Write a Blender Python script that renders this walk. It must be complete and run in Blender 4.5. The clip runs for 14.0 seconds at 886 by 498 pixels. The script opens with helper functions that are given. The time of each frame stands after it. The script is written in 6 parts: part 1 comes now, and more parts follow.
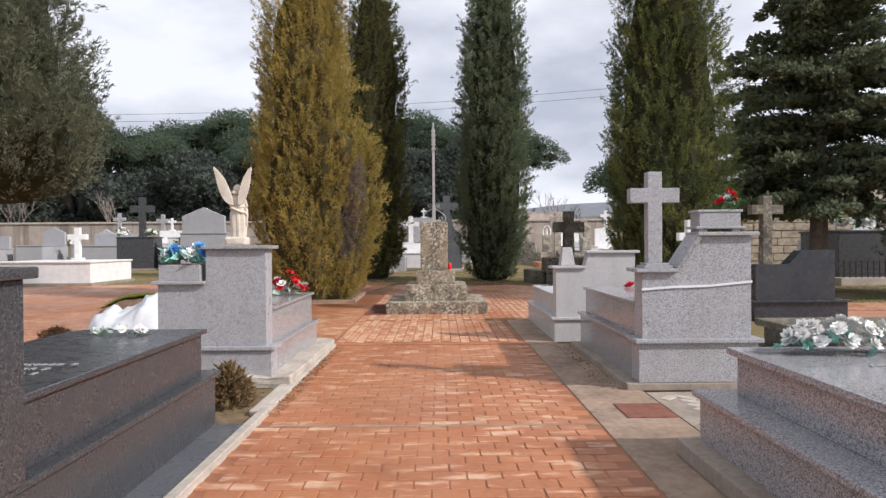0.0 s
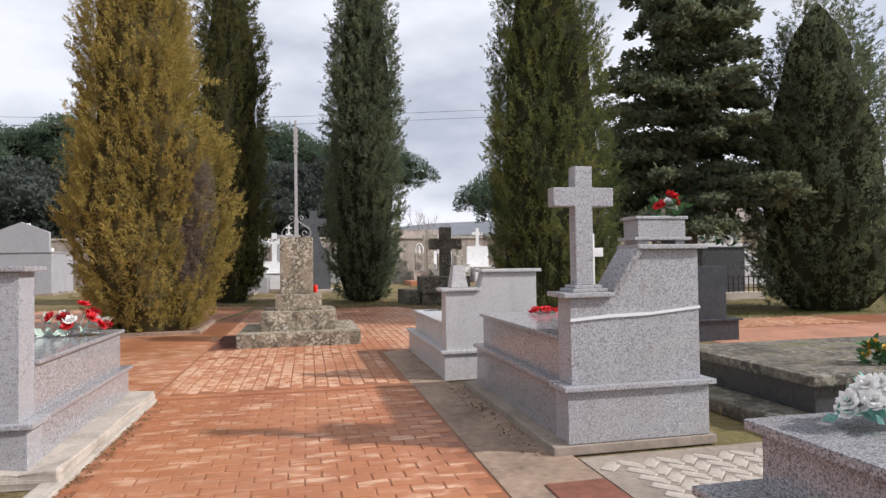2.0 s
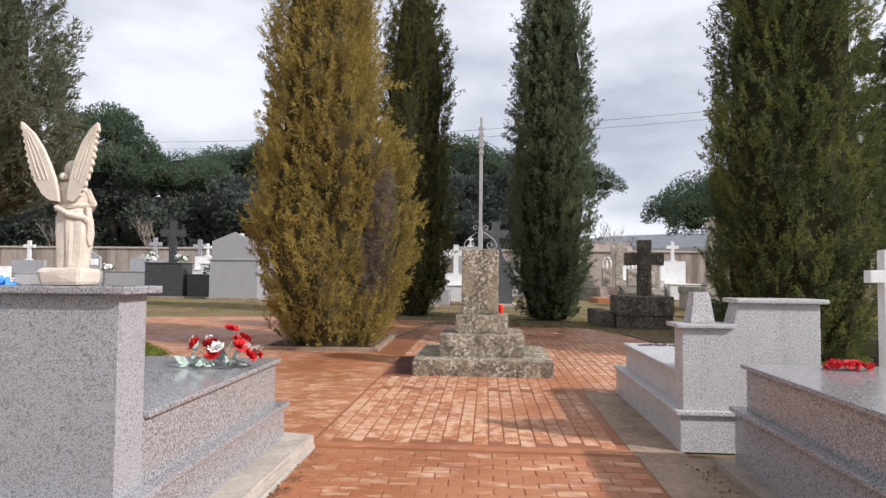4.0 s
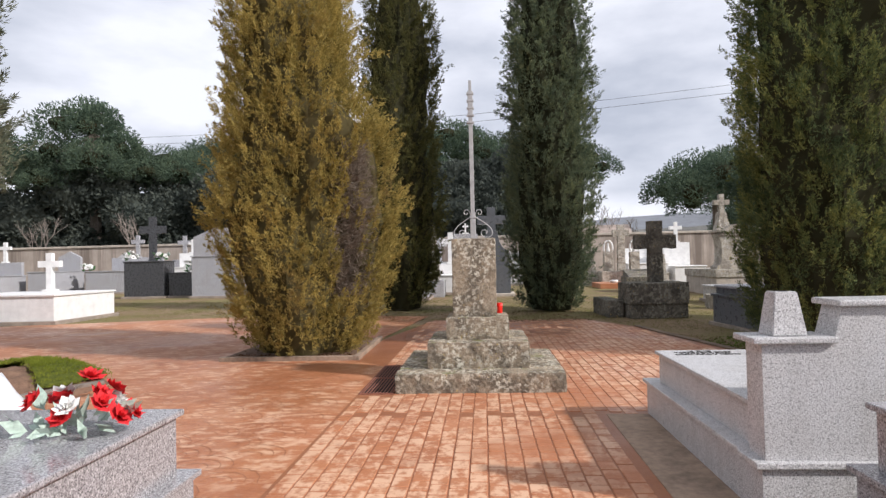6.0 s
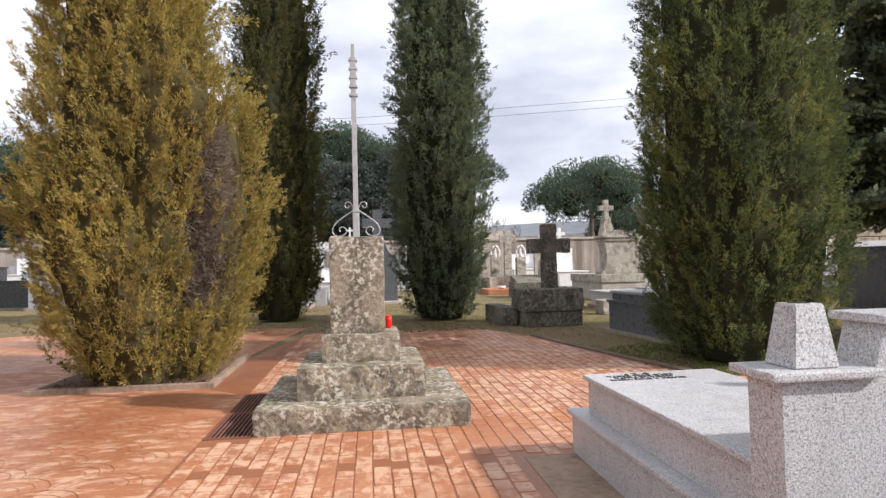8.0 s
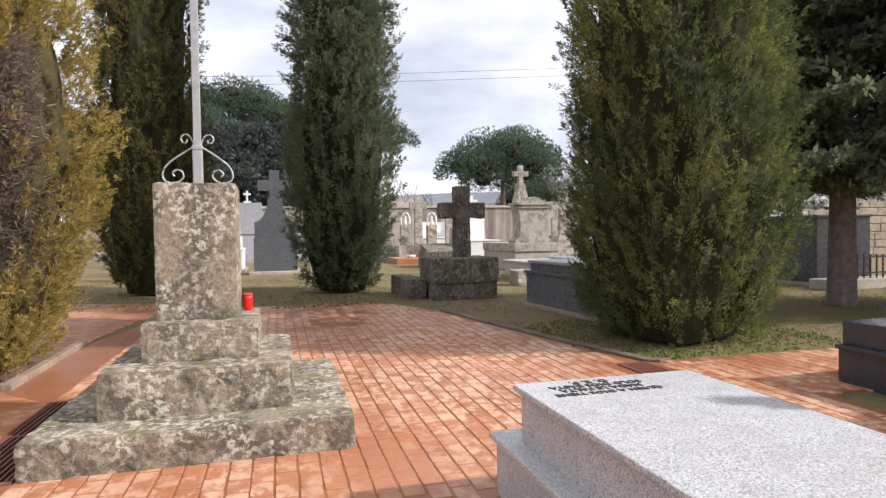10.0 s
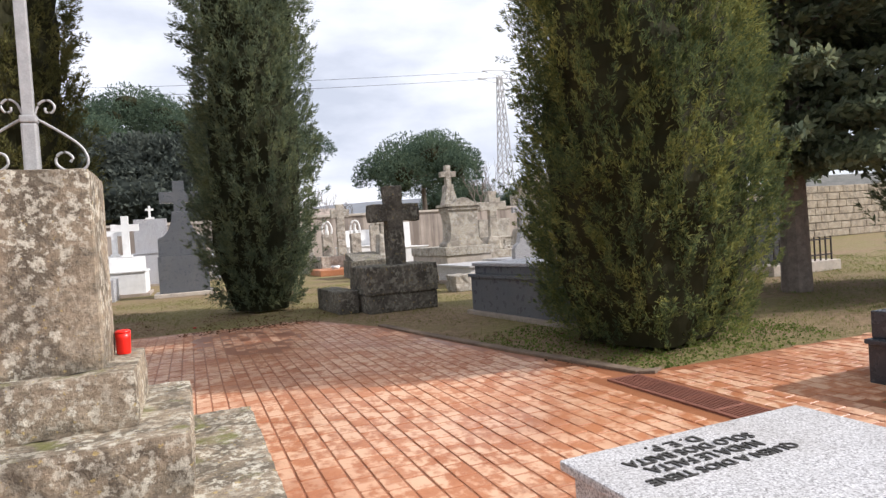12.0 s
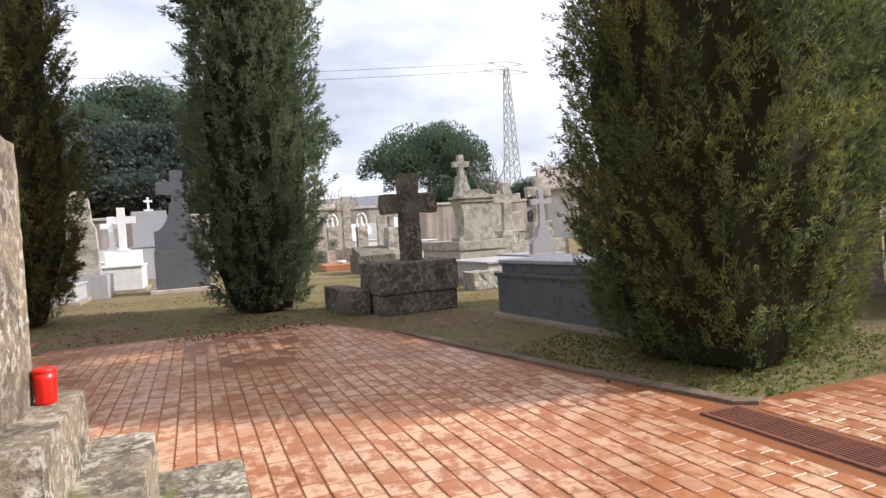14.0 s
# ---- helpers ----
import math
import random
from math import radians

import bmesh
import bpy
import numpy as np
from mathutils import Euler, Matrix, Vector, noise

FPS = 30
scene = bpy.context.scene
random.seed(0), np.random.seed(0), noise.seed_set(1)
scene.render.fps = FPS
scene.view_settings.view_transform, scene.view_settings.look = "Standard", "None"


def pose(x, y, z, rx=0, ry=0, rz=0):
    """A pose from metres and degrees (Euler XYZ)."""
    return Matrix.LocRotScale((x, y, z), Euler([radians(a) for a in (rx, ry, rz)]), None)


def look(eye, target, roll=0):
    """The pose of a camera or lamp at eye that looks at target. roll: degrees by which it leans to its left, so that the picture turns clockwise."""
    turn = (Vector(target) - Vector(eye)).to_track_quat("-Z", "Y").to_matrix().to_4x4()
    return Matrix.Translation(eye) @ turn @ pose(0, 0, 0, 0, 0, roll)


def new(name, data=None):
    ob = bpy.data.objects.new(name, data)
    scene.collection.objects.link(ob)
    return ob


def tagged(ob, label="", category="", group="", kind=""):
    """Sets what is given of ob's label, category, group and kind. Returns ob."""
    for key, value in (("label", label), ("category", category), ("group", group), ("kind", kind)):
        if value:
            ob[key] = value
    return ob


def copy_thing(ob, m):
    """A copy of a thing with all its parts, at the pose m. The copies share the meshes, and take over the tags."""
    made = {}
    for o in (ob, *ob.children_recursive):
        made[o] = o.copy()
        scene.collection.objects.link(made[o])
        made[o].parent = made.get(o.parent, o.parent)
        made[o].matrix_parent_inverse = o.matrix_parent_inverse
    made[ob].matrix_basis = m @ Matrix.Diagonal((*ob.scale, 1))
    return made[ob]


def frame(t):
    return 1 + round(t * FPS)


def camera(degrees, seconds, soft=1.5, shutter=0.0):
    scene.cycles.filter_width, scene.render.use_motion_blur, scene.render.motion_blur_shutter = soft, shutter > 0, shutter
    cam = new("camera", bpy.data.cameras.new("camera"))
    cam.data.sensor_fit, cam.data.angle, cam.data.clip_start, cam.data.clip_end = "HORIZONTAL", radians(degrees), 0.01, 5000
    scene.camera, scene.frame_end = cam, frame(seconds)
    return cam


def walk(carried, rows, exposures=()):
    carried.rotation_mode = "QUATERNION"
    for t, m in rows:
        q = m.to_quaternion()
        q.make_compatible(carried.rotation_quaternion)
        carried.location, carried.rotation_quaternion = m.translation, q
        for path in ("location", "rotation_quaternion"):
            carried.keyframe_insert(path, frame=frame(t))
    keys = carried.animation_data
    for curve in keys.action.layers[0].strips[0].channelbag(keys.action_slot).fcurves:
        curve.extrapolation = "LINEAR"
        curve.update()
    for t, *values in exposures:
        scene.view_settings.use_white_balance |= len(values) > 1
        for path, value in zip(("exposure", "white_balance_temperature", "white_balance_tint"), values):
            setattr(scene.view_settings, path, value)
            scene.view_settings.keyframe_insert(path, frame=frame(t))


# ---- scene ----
cam = camera(71.5, 14.0, soft=1.4)
PATH = [
    (0, (0.158, 0.921, 1.425), (0.171, 2.921, 1.41), -0.4),
    (0.4, (0.143, 1.337, 1.394), (0.285, 3.331, 1.444), 0.6),
    (0.5, (0.175, 1.375, 1.401), (0.276, 3.37, 1.482), -1.3),
    (1, (0.239, 1.845, 1.397), (0.4, 3.839, 1.383), -1.1),
    (1.5, (0.225, 2.212, 1.388), (0.48, 4.196, 1.382), 0.3),
    (1.6, (0.233, 2.366, 1.402), (0.623, 4.327, 1.384), 1.0),
    (2, (0.239, 2.649, 1.419), (0.671, 4.602, 1.46), -0.8),
    (2.5, (0.236, 3.052, 1.465), (0.414, 5.042, 1.543), 0.6),
    (3, (0.186, 3.518, 1.479), (0.305, 5.514, 1.507), 0.1),
    (3.5, (0.21, 3.97, 1.436), (0.141, 5.968, 1.508), 0.3),
    (3.7, (0.166, 4.12, 1.459), (0.022, 6.113, 1.544), 0.7),
    (5.8, (0.138, 5.804, 1.614), (0.041, 7.802, 1.641), -0.9),
    (6, (0.185, 5.975, 1.6), (0.054, 7.97, 1.642), -1.3),
    (6.5, (0.192, 6.367, 1.585), (0.245, 8.366, 1.629), 1.2),
    (7, (0.168, 6.725, 1.593), (0.412, 8.709, 1.66), -1.7),
    (7.5, (0.199, 7.134, 1.578), (0.318, 9.13, 1.623), -1.6),
    (8, (0.183, 7.478, 1.569), (0.423, 9.463, 1.623), -1.4),
    (8.5, (0.292, 7.831, 1.534), (0.643, 9.8, 1.553), -2.9),
    (9, (0.449, 8.242, 1.511), (0.866, 10.198, 1.497), -1.1),
    (9.2, (0.502, 8.435, 1.506), (0.997, 10.372, 1.46), 0.4),
    (11.3, (0.753, 10.142, 1.426), (1.298, 12.066, 1.372), -3.0),
    (11.5, (0.759, 10.257, 1.411), (1.392, 12.154, 1.387), -2.3),
    (12, (0.793, 10.567, 1.427), (1.553, 12.416, 1.389), -3.9),
    (12.5, (0.866, 10.87, 1.43), (1.499, 12.766, 1.373), -3.7),
    (13, (0.83, 11.214, 1.431), (1.493, 13.1, 1.368), -2.4),
    (13.5, (0.875, 11.547, 1.433), (1.59, 13.414, 1.371), -3.6),
    (14, (0.973, 11.839, 1.441), (1.721, 13.693, 1.384), -3.7),
]
walk(cam, [(t, look(eye, target, roll)) for t, eye, target, roll in PATH], [(0, 0.19, 6250, 14), (3.5, 0.17, 6250, 14), (6.5, 0.27, 6250, 14), (9, 0.52, 6250, 14), (14, 0.54, 6250, 14)])

# ---- world, sun, exposure ----
SUN_AZ, SUN_EL = radians(114), radians(34)   # azimuth clockwise from +y
world = bpy.data.worlds.new("world")
scene.world = world
world.use_nodes = True
wt = world.node_tree
wt.nodes.clear()
w_out = wt.nodes.new("ShaderNodeOutputWorld")
w_sky = wt.nodes.new("ShaderNodeTexSky")
w_sky.sky_type, w_sky.sun_disc = "NISHITA", False
w_sky.sun_elevation, w_sky.sun_rotation = SUN_EL, SUN_AZ
w_bg1 = wt.nodes.new("ShaderNodeBackground")
w_bg1.inputs["Strength"].default_value = 0.13
w_bg2 = wt.nodes.new("ShaderNodeBackground")
w_bg2.inputs["Strength"].default_value = 0.88
w_co = wt.nodes.new("ShaderNodeTexCoord")
w_map = wt.nodes.new("ShaderNodeMapping")
w_map.inputs["Scale"].default_value = (1.0, 1.0, 2.6)
w_map.inputs["Location"].default_value = (0.35, 0.2, 0.1)
w_n1 = wt.nodes.new("ShaderNodeTexNoise")
w_n1.inputs["Scale"].default_value = 2.2
w_n1.inputs["Detail"].default_value = 7
w_n1.inputs["Roughness"].default_value = 0.52
w_r1 = wt.nodes.new("ShaderNodeValToRGB")
w_r1.color_ramp.elements[0].position, w_r1.color_ramp.elements[0].color = 0.38, (0.54, 0.58, 0.65, 1)
w_r1.color_ramp.elements[1].position, w_r1.color_ramp.elements[1].color = 0.60, (0.97, 0.99, 1.03, 1)
w_r2 = wt.nodes.new("ShaderNodeValToRGB")
w_r2.color_ramp.elements[0].position, w_r2.color_ramp.elements[0].color = 0.30, (0.55, 0.55, 0.55, 1)
w_r2.color_ramp.elements[1].position, w_r2.color_ramp.elements[1].color = 0.46, (0.97, 0.97, 0.97, 1)
w_n2 = wt.nodes.new("ShaderNodeTexNoise")
w_n2.inputs["Scale"].default_value = 1.3
w_n2.inputs["Detail"].default_value = 5
w_mix = wt.nodes.new("ShaderNodeMixShader")
wt.links.new(w_co.outputs["Generated"], w_map.inputs["Vector"])
for n_ in (w_n1, w_n2):
    wt.links.new(w_map.outputs["Vector"], n_.inputs["Vector"])
wt.links.new(w_n1.outputs["Fac"], w_r1.inputs["Fac"])
wt.links.new(w_n2.outputs["Fac"], w_r2.inputs["Fac"])
wt.links.new(w_sky.outputs["Color"], w_bg1.inputs["Color"])
wt.links.new(w_r1.outputs["Color"], w_bg2.inputs["Color"])
wt.links.new(w_r2.outputs["Color"], w_mix.inputs["Fac"])
wt.links.new(w_bg1.outputs["Background"], w_mix.inputs[1])
wt.links.new(w_bg2.outputs["Background"], w_mix.inputs[2])
wt.links.new(w_mix.outputs["Shader"], w_out.inputs["Surface"])

sun_data = bpy.data.lights.new("sun", "SUN")
sun_data.energy, sun_data.angle, sun_data.color = 3.9, radians(2.0), (1.0, 0.955, 0.89)
sun = new("sun", sun_data)
sun_dir = Vector((math.sin(SUN_AZ) * math.cos(SUN_EL), math.cos(SUN_AZ) * math.cos(SUN_EL), math.sin(SUN_EL)))
sun.matrix_basis = look(sun_dir * 50, (0, 0, 0))


# ---- materials ----
class Mat:
    """A small builder of node materials on object coordinates."""

    def __init__(self, name, rough=0.8, metal=0.0, spec=0.5, placed=False):
        self.m = bpy.data.materials.new(name)
        self.m.use_nodes = True
        self.t = self.m.node_tree
        self.b = self.t.nodes["Principled BSDF"]
        self.b.inputs["Roughness"].default_value = rough
        self.b.inputs["Metallic"].default_value = metal
        self.b.inputs["Specular IOR Level"].default_value = spec
        self.co = self.t.nodes.new("ShaderNodeTexCoord").outputs["Object"]
        if placed:      # by place in the world, so that alike pieces differ
            self.co = self.t.nodes.new("ShaderNodeNewGeometry").outputs["Position"]

    def link(self, a, b):
        self.t.links.new(a, b)

    def use(self, where, value):
        if isinstance(value, (int, float)):
            where.default_value = value
        elif isinstance(value, tuple):
            where.default_value = (*value, 1) if len(value) == 3 else value
        else:
            self.link(value, where)

    def noise(self, scale, detail=4, rough=0.55, stretch=None, at=(0, 0, 0)):
        n = self.t.nodes.new("ShaderNodeTexNoise")
        n.inputs["Scale"].default_value, n.inputs["Detail"].default_value, n.inputs["Roughness"].default_value = scale, detail, rough
        mp = self.t.nodes.new("ShaderNodeMapping")
        mp.inputs["Location"].default_value = at
        if stretch:
            mp.inputs["Scale"].default_value = stretch
        self.link(self.co, mp.inputs["Vector"])
        self.link(mp.outputs["Vector"], n.inputs["Vector"])
        return n.outputs["Fac"]

    def cells(self, scale, out="Color"):
        n = self.t.nodes.new("ShaderNodeTexVoronoi")
        n.inputs["Scale"].default_value = scale
        self.link(self.co, n.inputs["Vector"])
        return n.outputs[out]

    def ramp(self, fac, *stops):
        r = self.t.nodes.new("ShaderNodeValToRGB")
        e = r.color_ramp.elements
        while len(e) < len(stops):
            e.new(0.5)
        for k, (p, c) in zip(e, stops):
            k.position = p
            k.color = (c, c, c, 1) if isinstance(c, (int, float)) else (*c, 1)
        self.use(r.inputs["Fac"], fac)
        return r.outputs["Color"]

    def mix(self, fac, a, b, how="MIX"):
        n = self.t.nodes.new("ShaderNodeMix")
        n.data_type, n.blend_type = "RGBA", how
        self.use(n.inputs[0], fac)
        self.use(n.inputs[6], a)
        self.use(n.inputs[7], b)
        return n.outputs[2]

    def math(self, how, a, b=0.0):
        n = self.t.nodes.new("ShaderNodeMath")
        n.operation = how
        self.use(n.inputs[0], a)
        self.use(n.inputs[1], b)
        return n.outputs[0]

    def each(self):
        """A number of its own for every piece, loose or joined."""
        o = self.t.nodes.new("ShaderNodeObjectInfo").outputs["Random"]
        g = self.t.nodes.new("ShaderNodeNewGeometry").outputs["Random Per Island"]
        return self.math("FRACT", self.math("ADD", o, g))

    def up(self):
        g = self.t.nodes.new("ShaderNodeNewGeometry")
        s = self.t.nodes.new("ShaderNodeSeparateXYZ")
        self.link(g.outputs["Normal"], s.inputs[0])
        return s.outputs["Z"]

    def bump(self, height, strength=0.4, distance=0.01):
        n = self.t.nodes.new("ShaderNodeBump")
        n.inputs["Strength"].default_value, n.inputs["Distance"].default_value = strength, distance
        self.link(height, n.inputs["Height"])
        self.link(n.outputs["Normal"], self.b.inputs["Normal"])

    def colour(self, c):
        self.use(self.b.inputs["Base Color"], c)
        return self

    def roughness(self, v):
        self.use(self.b.inputs["Roughness"], v)
        return self


def granite(name, light, mid, dark, grain=95, rough=0.3, grime=0.25):
    k = Mat(name, rough)
    a = k.noise(grain, 2, 0.7)
    c = k.ramp(a, (0.36, dark), (0.47, mid), (0.56, mid), (0.66, light))
    b = k.noise(grain * 0.45, 1, 0.5, at=(3, 1, 7))
    c = k.mix(k.ramp(b, (0.55, 0.0), (0.68, 0.55)), c, dark)
    g = k.noise(1.6, 5, 0.6)
    streak = k.noise(5, 4, 0.6, (1, 1, 0.12))
    c = k.mix(k.math("MULTIPLY", k.ramp(g, (0.4, 0.0), (0.75, 1.0)), grime), c, (0.32, 0.28, 0.23))
    c = k.mix(k.math("MULTIPLY", k.ramp(streak, (0.5, 0.0), (0.8, 1.0)), grime), c, (0.2, 0.18, 0.16))
    k.colour(c)
    k.roughness(k.ramp(k.noise(9, 4), (0.3, rough * 0.7), (0.7, min(1, rough * 1.5))))
    k.bump(k.noise(grain, 2), 0.06, 0.002)
    return k.m


GRANITE = granite("grey_granite", (0.66, 0.66, 0.68), (0.40, 0.40, 0.42), (0.09, 0.09, 0.10), 165, 0.32)
GRANITE_PALE = granite("pale_granite", (0.80, 0.79, 0.79), (0.55, 0.54, 0.54), (0.17, 0.165, 0.165), 130, 0.38)
GRANITE_PINK = granite("polished_grey_granite", (0.56, 0.55, 0.56), (0.33, 0.32, 0.33), (0.09, 0.088, 0.094), 110, 0.14, 0.10)
GRANITE_DARK = granite("black_granite", (0.125, 0.127, 0.132), (0.055, 0.056, 0.060), (0.022, 0.022, 0.025), 130, 0.27, 0.0)
GRANITE_SLATE = granite("slate_blue_granite", (0.165, 0.172, 0.188), (0.105, 0.112, 0.124), (0.060, 0.065, 0.073), 120, 0.3, 0.12)


GRANITE_NAVY = granite("dark_blue_granite", (0.07, 0.078, 0.092), (0.038, 0.043, 0.052), (0.02, 0.022, 0.027), 120, 0.25, 0.05)


def old_stone(name, base, lichen, dark, moss=0.0, scale=1.0):
    k = Mat(name, 0.92, spec=0.25)
    c = k.ramp(k.noise(26 * scale, 6, 0.65), (0.3, tuple(v * 0.62 for v in base)), (0.55, base), (0.75, tuple(min(1, v * 1.3) for v in base)))
    d = k.ramp(k.noise(3.0 * scale, 6, 0.62, at=(5, 2, 1)), (0.45, 0.0), (0.58, 0.72))
    c = k.mix(d, c, dark)
    l = k.ramp(k.noise(13 * scale, 6, 0.68, at=(1, 8, 3)), (0.50, 0.0), (0.565, 0.78))
    big = k.ramp(k.noise(2.4 * scale, 3, 0.5, at=(9, 4, 4)), (0.36, 0.15), (0.6, 1.0))
    c = k.mix(k.math("MULTIPLY", l, big), c, lichen)
    y = k.ramp(k.noise(17 * scale, 3, 0.5, at=(2, 2, 9)), (0.66, 0.0), (0.70, 0.8))
    c = k.mix(y, c, (0.40, 0.30, 0.12))
    s = k.ramp(k.noise(55 * scale, 2, 0.5, at=(7, 7, 7)), (0.3, 0.55), (0.42, 0.0))
    c = k.mix(s, c, (0.045, 0.042, 0.038))
    if moss:
        mm = k.math("MULTIPLY", k.ramp(k.noise(3.5, 5, 0.6, at=(4, 4, 0)), (0.56, 0.0), (0.64, moss)), k.ramp(k.up(), (0.7, 0.0), (0.95, 1.0)))
        c = k.mix(mm, c, (0.15, 0.15, 0.05))
    k.colour(c)
    k.bump(k.mix(0.5, k.noise(40 * scale, 6, 0.7), k.noise(9 * scale, 5, 0.6)), 0.75, 0.02)
    return k.m


STONE = old_stone("lichened_granite", (0.30, 0.24, 0.17), (0.64, 0.60, 0.49), (0.085, 0.072, 0.055), 0.85, 1.5)
STONE_DARK = old_stone("dark_mossy_stone", (0.17, 0.15, 0.12), (0.33, 0.31, 0.25), (0.055, 0.05, 0.042), 0.5)
STONE_WARM = old_stone("weathered_limestone", (0.46, 0.41, 0.34), (0.55, 0.53, 0.47), (0.2, 0.175, 0.145), 0.1)
STONE_SAND = old_stone("sandstone_wall_block", (0.40, 0.33, 0.24), (0.47, 0.42, 0.33), (0.19, 0.155, 0.115), 0.0)


def plain(name, c, rough=0.7, metal=0.0, var=0.18, scale=7.0, bump=0.15, spec=0.5):
    k = Mat(name, rough, metal, spec)
    lo, hi = tuple(v * (1 - var) for v in c), tuple(min(1, v * (1 + var)) for v in c)
    a = k.mix(0.4, k.noise(scale, 5, 0.6), k.noise(scale * 9, 3, 0.6, at=(2, 1, 4)))
    k.colour(k.ramp(a, (0.33, lo), (0.67, hi)))
    if bump:
        k.bump(k.noise(scale * 12, 4, 0.6), bump, 0.004)
    return k.m


CONCRETE = plain("weathered_concrete", (0.285, 0.235, 0.19), 0.93, var=0.35, scale=2.2, bump=0.35)
CONCRETE_STRIP = plain("earth_stained_concrete", (0.275, 0.195, 0.138), 0.9, var=0.45, scale=1.6, bump=0.4)
CONCRETE_PALE = plain("pale_concrete", (0.44, 0.385, 0.325), 0.93, var=0.28, scale=3.0, bump=0.4)
WHITE_STONE = plain("white_marble", (0.74, 0.73, 0.71), 0.5, var=0.14, scale=4)
CREAM_STONE = plain("cream_cast_stone", (0.62, 0.55, 0.46), 0.8, var=0.2, scale=9, bump=0.25)
PLASTER = plain("white_plaster_wall", (0.56, 0.53, 0.49), 0.9, var=0.22, scale=0.5, bump=0.2)


def streaked(name, base, dark):
    """Old plaster with rain streaks running down it."""
    k = Mat(name, 0.92, spec=0.25)
    c = k.ramp(k.noise(0.6, 6, 0.65), (0.3, tuple(v * 0.75 for v in base)), (0.7, tuple(min(1, v * 1.2) for v in base)))
    c = k.mix(k.ramp(k.noise(1.4, 5, 0.65, (1, 1, 0.06)), (0.46, 0.0), (0.62, 0.8)), c, dark)
    c = k.mix(k.ramp(k.noise(7, 5, 0.7, (1, 1, 0.25), (3, 1, 2)), (0.5, 0.0), (0.7, 0.35)), c, tuple(v * 0.6 for v in base))
    k.colour(c)
    k.bump(k.noise(6, 5, 0.6), 0.2, 0.02)
    return k.m


PLASTER_PINK = streaked("streaked_plaster_wall", (0.40, 0.34, 0.29), (0.155, 0.125, 0.105))
ROOF_TILE = plain("clay_roof_tile", (0.33, 0.27, 0.23), 0.9, var=0.4, scale=1.5, bump=0.3)
IRON = plain("galvanised_iron", (0.42, 0.41, 0.40), 0.55, 0.55, var=0.25, scale=14, bump=0.15)
IRON_DARK = plain("rusty_dark_iron", (0.055, 0.045, 0.04), 0.7, 0.6, var=0.4, scale=20)
GRATE = plain("rusty_painted_grate", (0.22, 0.085, 0.055), 0.75, 0.2, var=0.35, scale=12)
TURF = plain("turf_backing", (0.14, 0.165, 0.025), 0.95, var=0.4, scale=20, bump=0.6)
SOIL = plain("dark_bed_soil", (0.17, 0.10, 0.065), 1.0, var=0.45, scale=6, bump=0.8)
RED_PLASTIC = plain("red_plastic", (0.85, 0.018, 0.008), 0.35, var=0.08, scale=9, bump=0.0)
SILVER_SHEET = plain("silver_plastic_sheet", (0.66, 0.68, 0.70), 0.28, 0.0, var=0.12, scale=5, bump=0.3)
PET_RED = plain("red_cloth_petal", (0.62, 0.02, 0.025), 0.7, var=0.25, scale=30, bump=0)
PET_WHITE = plain("white_cloth_petal", (0.80, 0.79, 0.76), 0.7, var=0.1, scale=30, bump=0)
PET_BLUE = plain("blue_cloth_petal", (0.10, 0.34, 0.72), 0.7, var=0.3, scale=30, bump=0)
PET_YELLOW = plain("yellow_cloth_petal", (0.72, 0.42, 0.05), 0.7, var=0.25, scale=30, bump=0)
LEAF_TEAL = plain("teal_cloth_leaf", (0.20, 0.42, 0.36), 0.7, var=0.4, scale=30, bump=0)
LEAF_PALE = plain("frosted_green_cloth_leaf", (0.42, 0.52, 0.44), 0.6, var=0.35, scale=40, bump=0)
LEAF_GREEN = plain("green_cloth_leaf", (0.06, 0.16, 0.05), 0.7, var=0.4, scale=30, bump=0)
BROWN_LEAF = plain("dry_brown_leaf", (0.28, 0.17, 0.08), 0.9, var=0.4, scale=30, bump=0)
LETTERS = plain("dark_bronze_letters", (0.09, 0.085, 0.08), 0.5, 0.5, var=0.3, scale=30, bump=0)
LETTERS_PALE = plain("silvered_letters", (0.45, 0.45, 0.44), 0.4, 0.3, var=0.2, scale=30, bump=0)
TAPE = plain("white_tape", (0.75, 0.75, 0.76), 0.35, var=0.1, scale=20, bump=0)
BARK = plain("grey_brown_bark", (0.20, 0.165, 0.135), 0.95, var=0.45, scale=8, bump=0.8)
BARE_BARK = plain("pale_bare_twigs", (0.27, 0.23, 0.20), 0.95, var=0.3, scale=4, bump=0)
# Blue-grey because distance haze is put into the hill's own colour.
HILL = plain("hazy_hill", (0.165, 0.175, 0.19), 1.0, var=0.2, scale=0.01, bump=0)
WOOD_FAR = plain("far_wood", (0.115, 0.112, 0.098), 1.0, var=0.4, scale=0.3, bump=0)


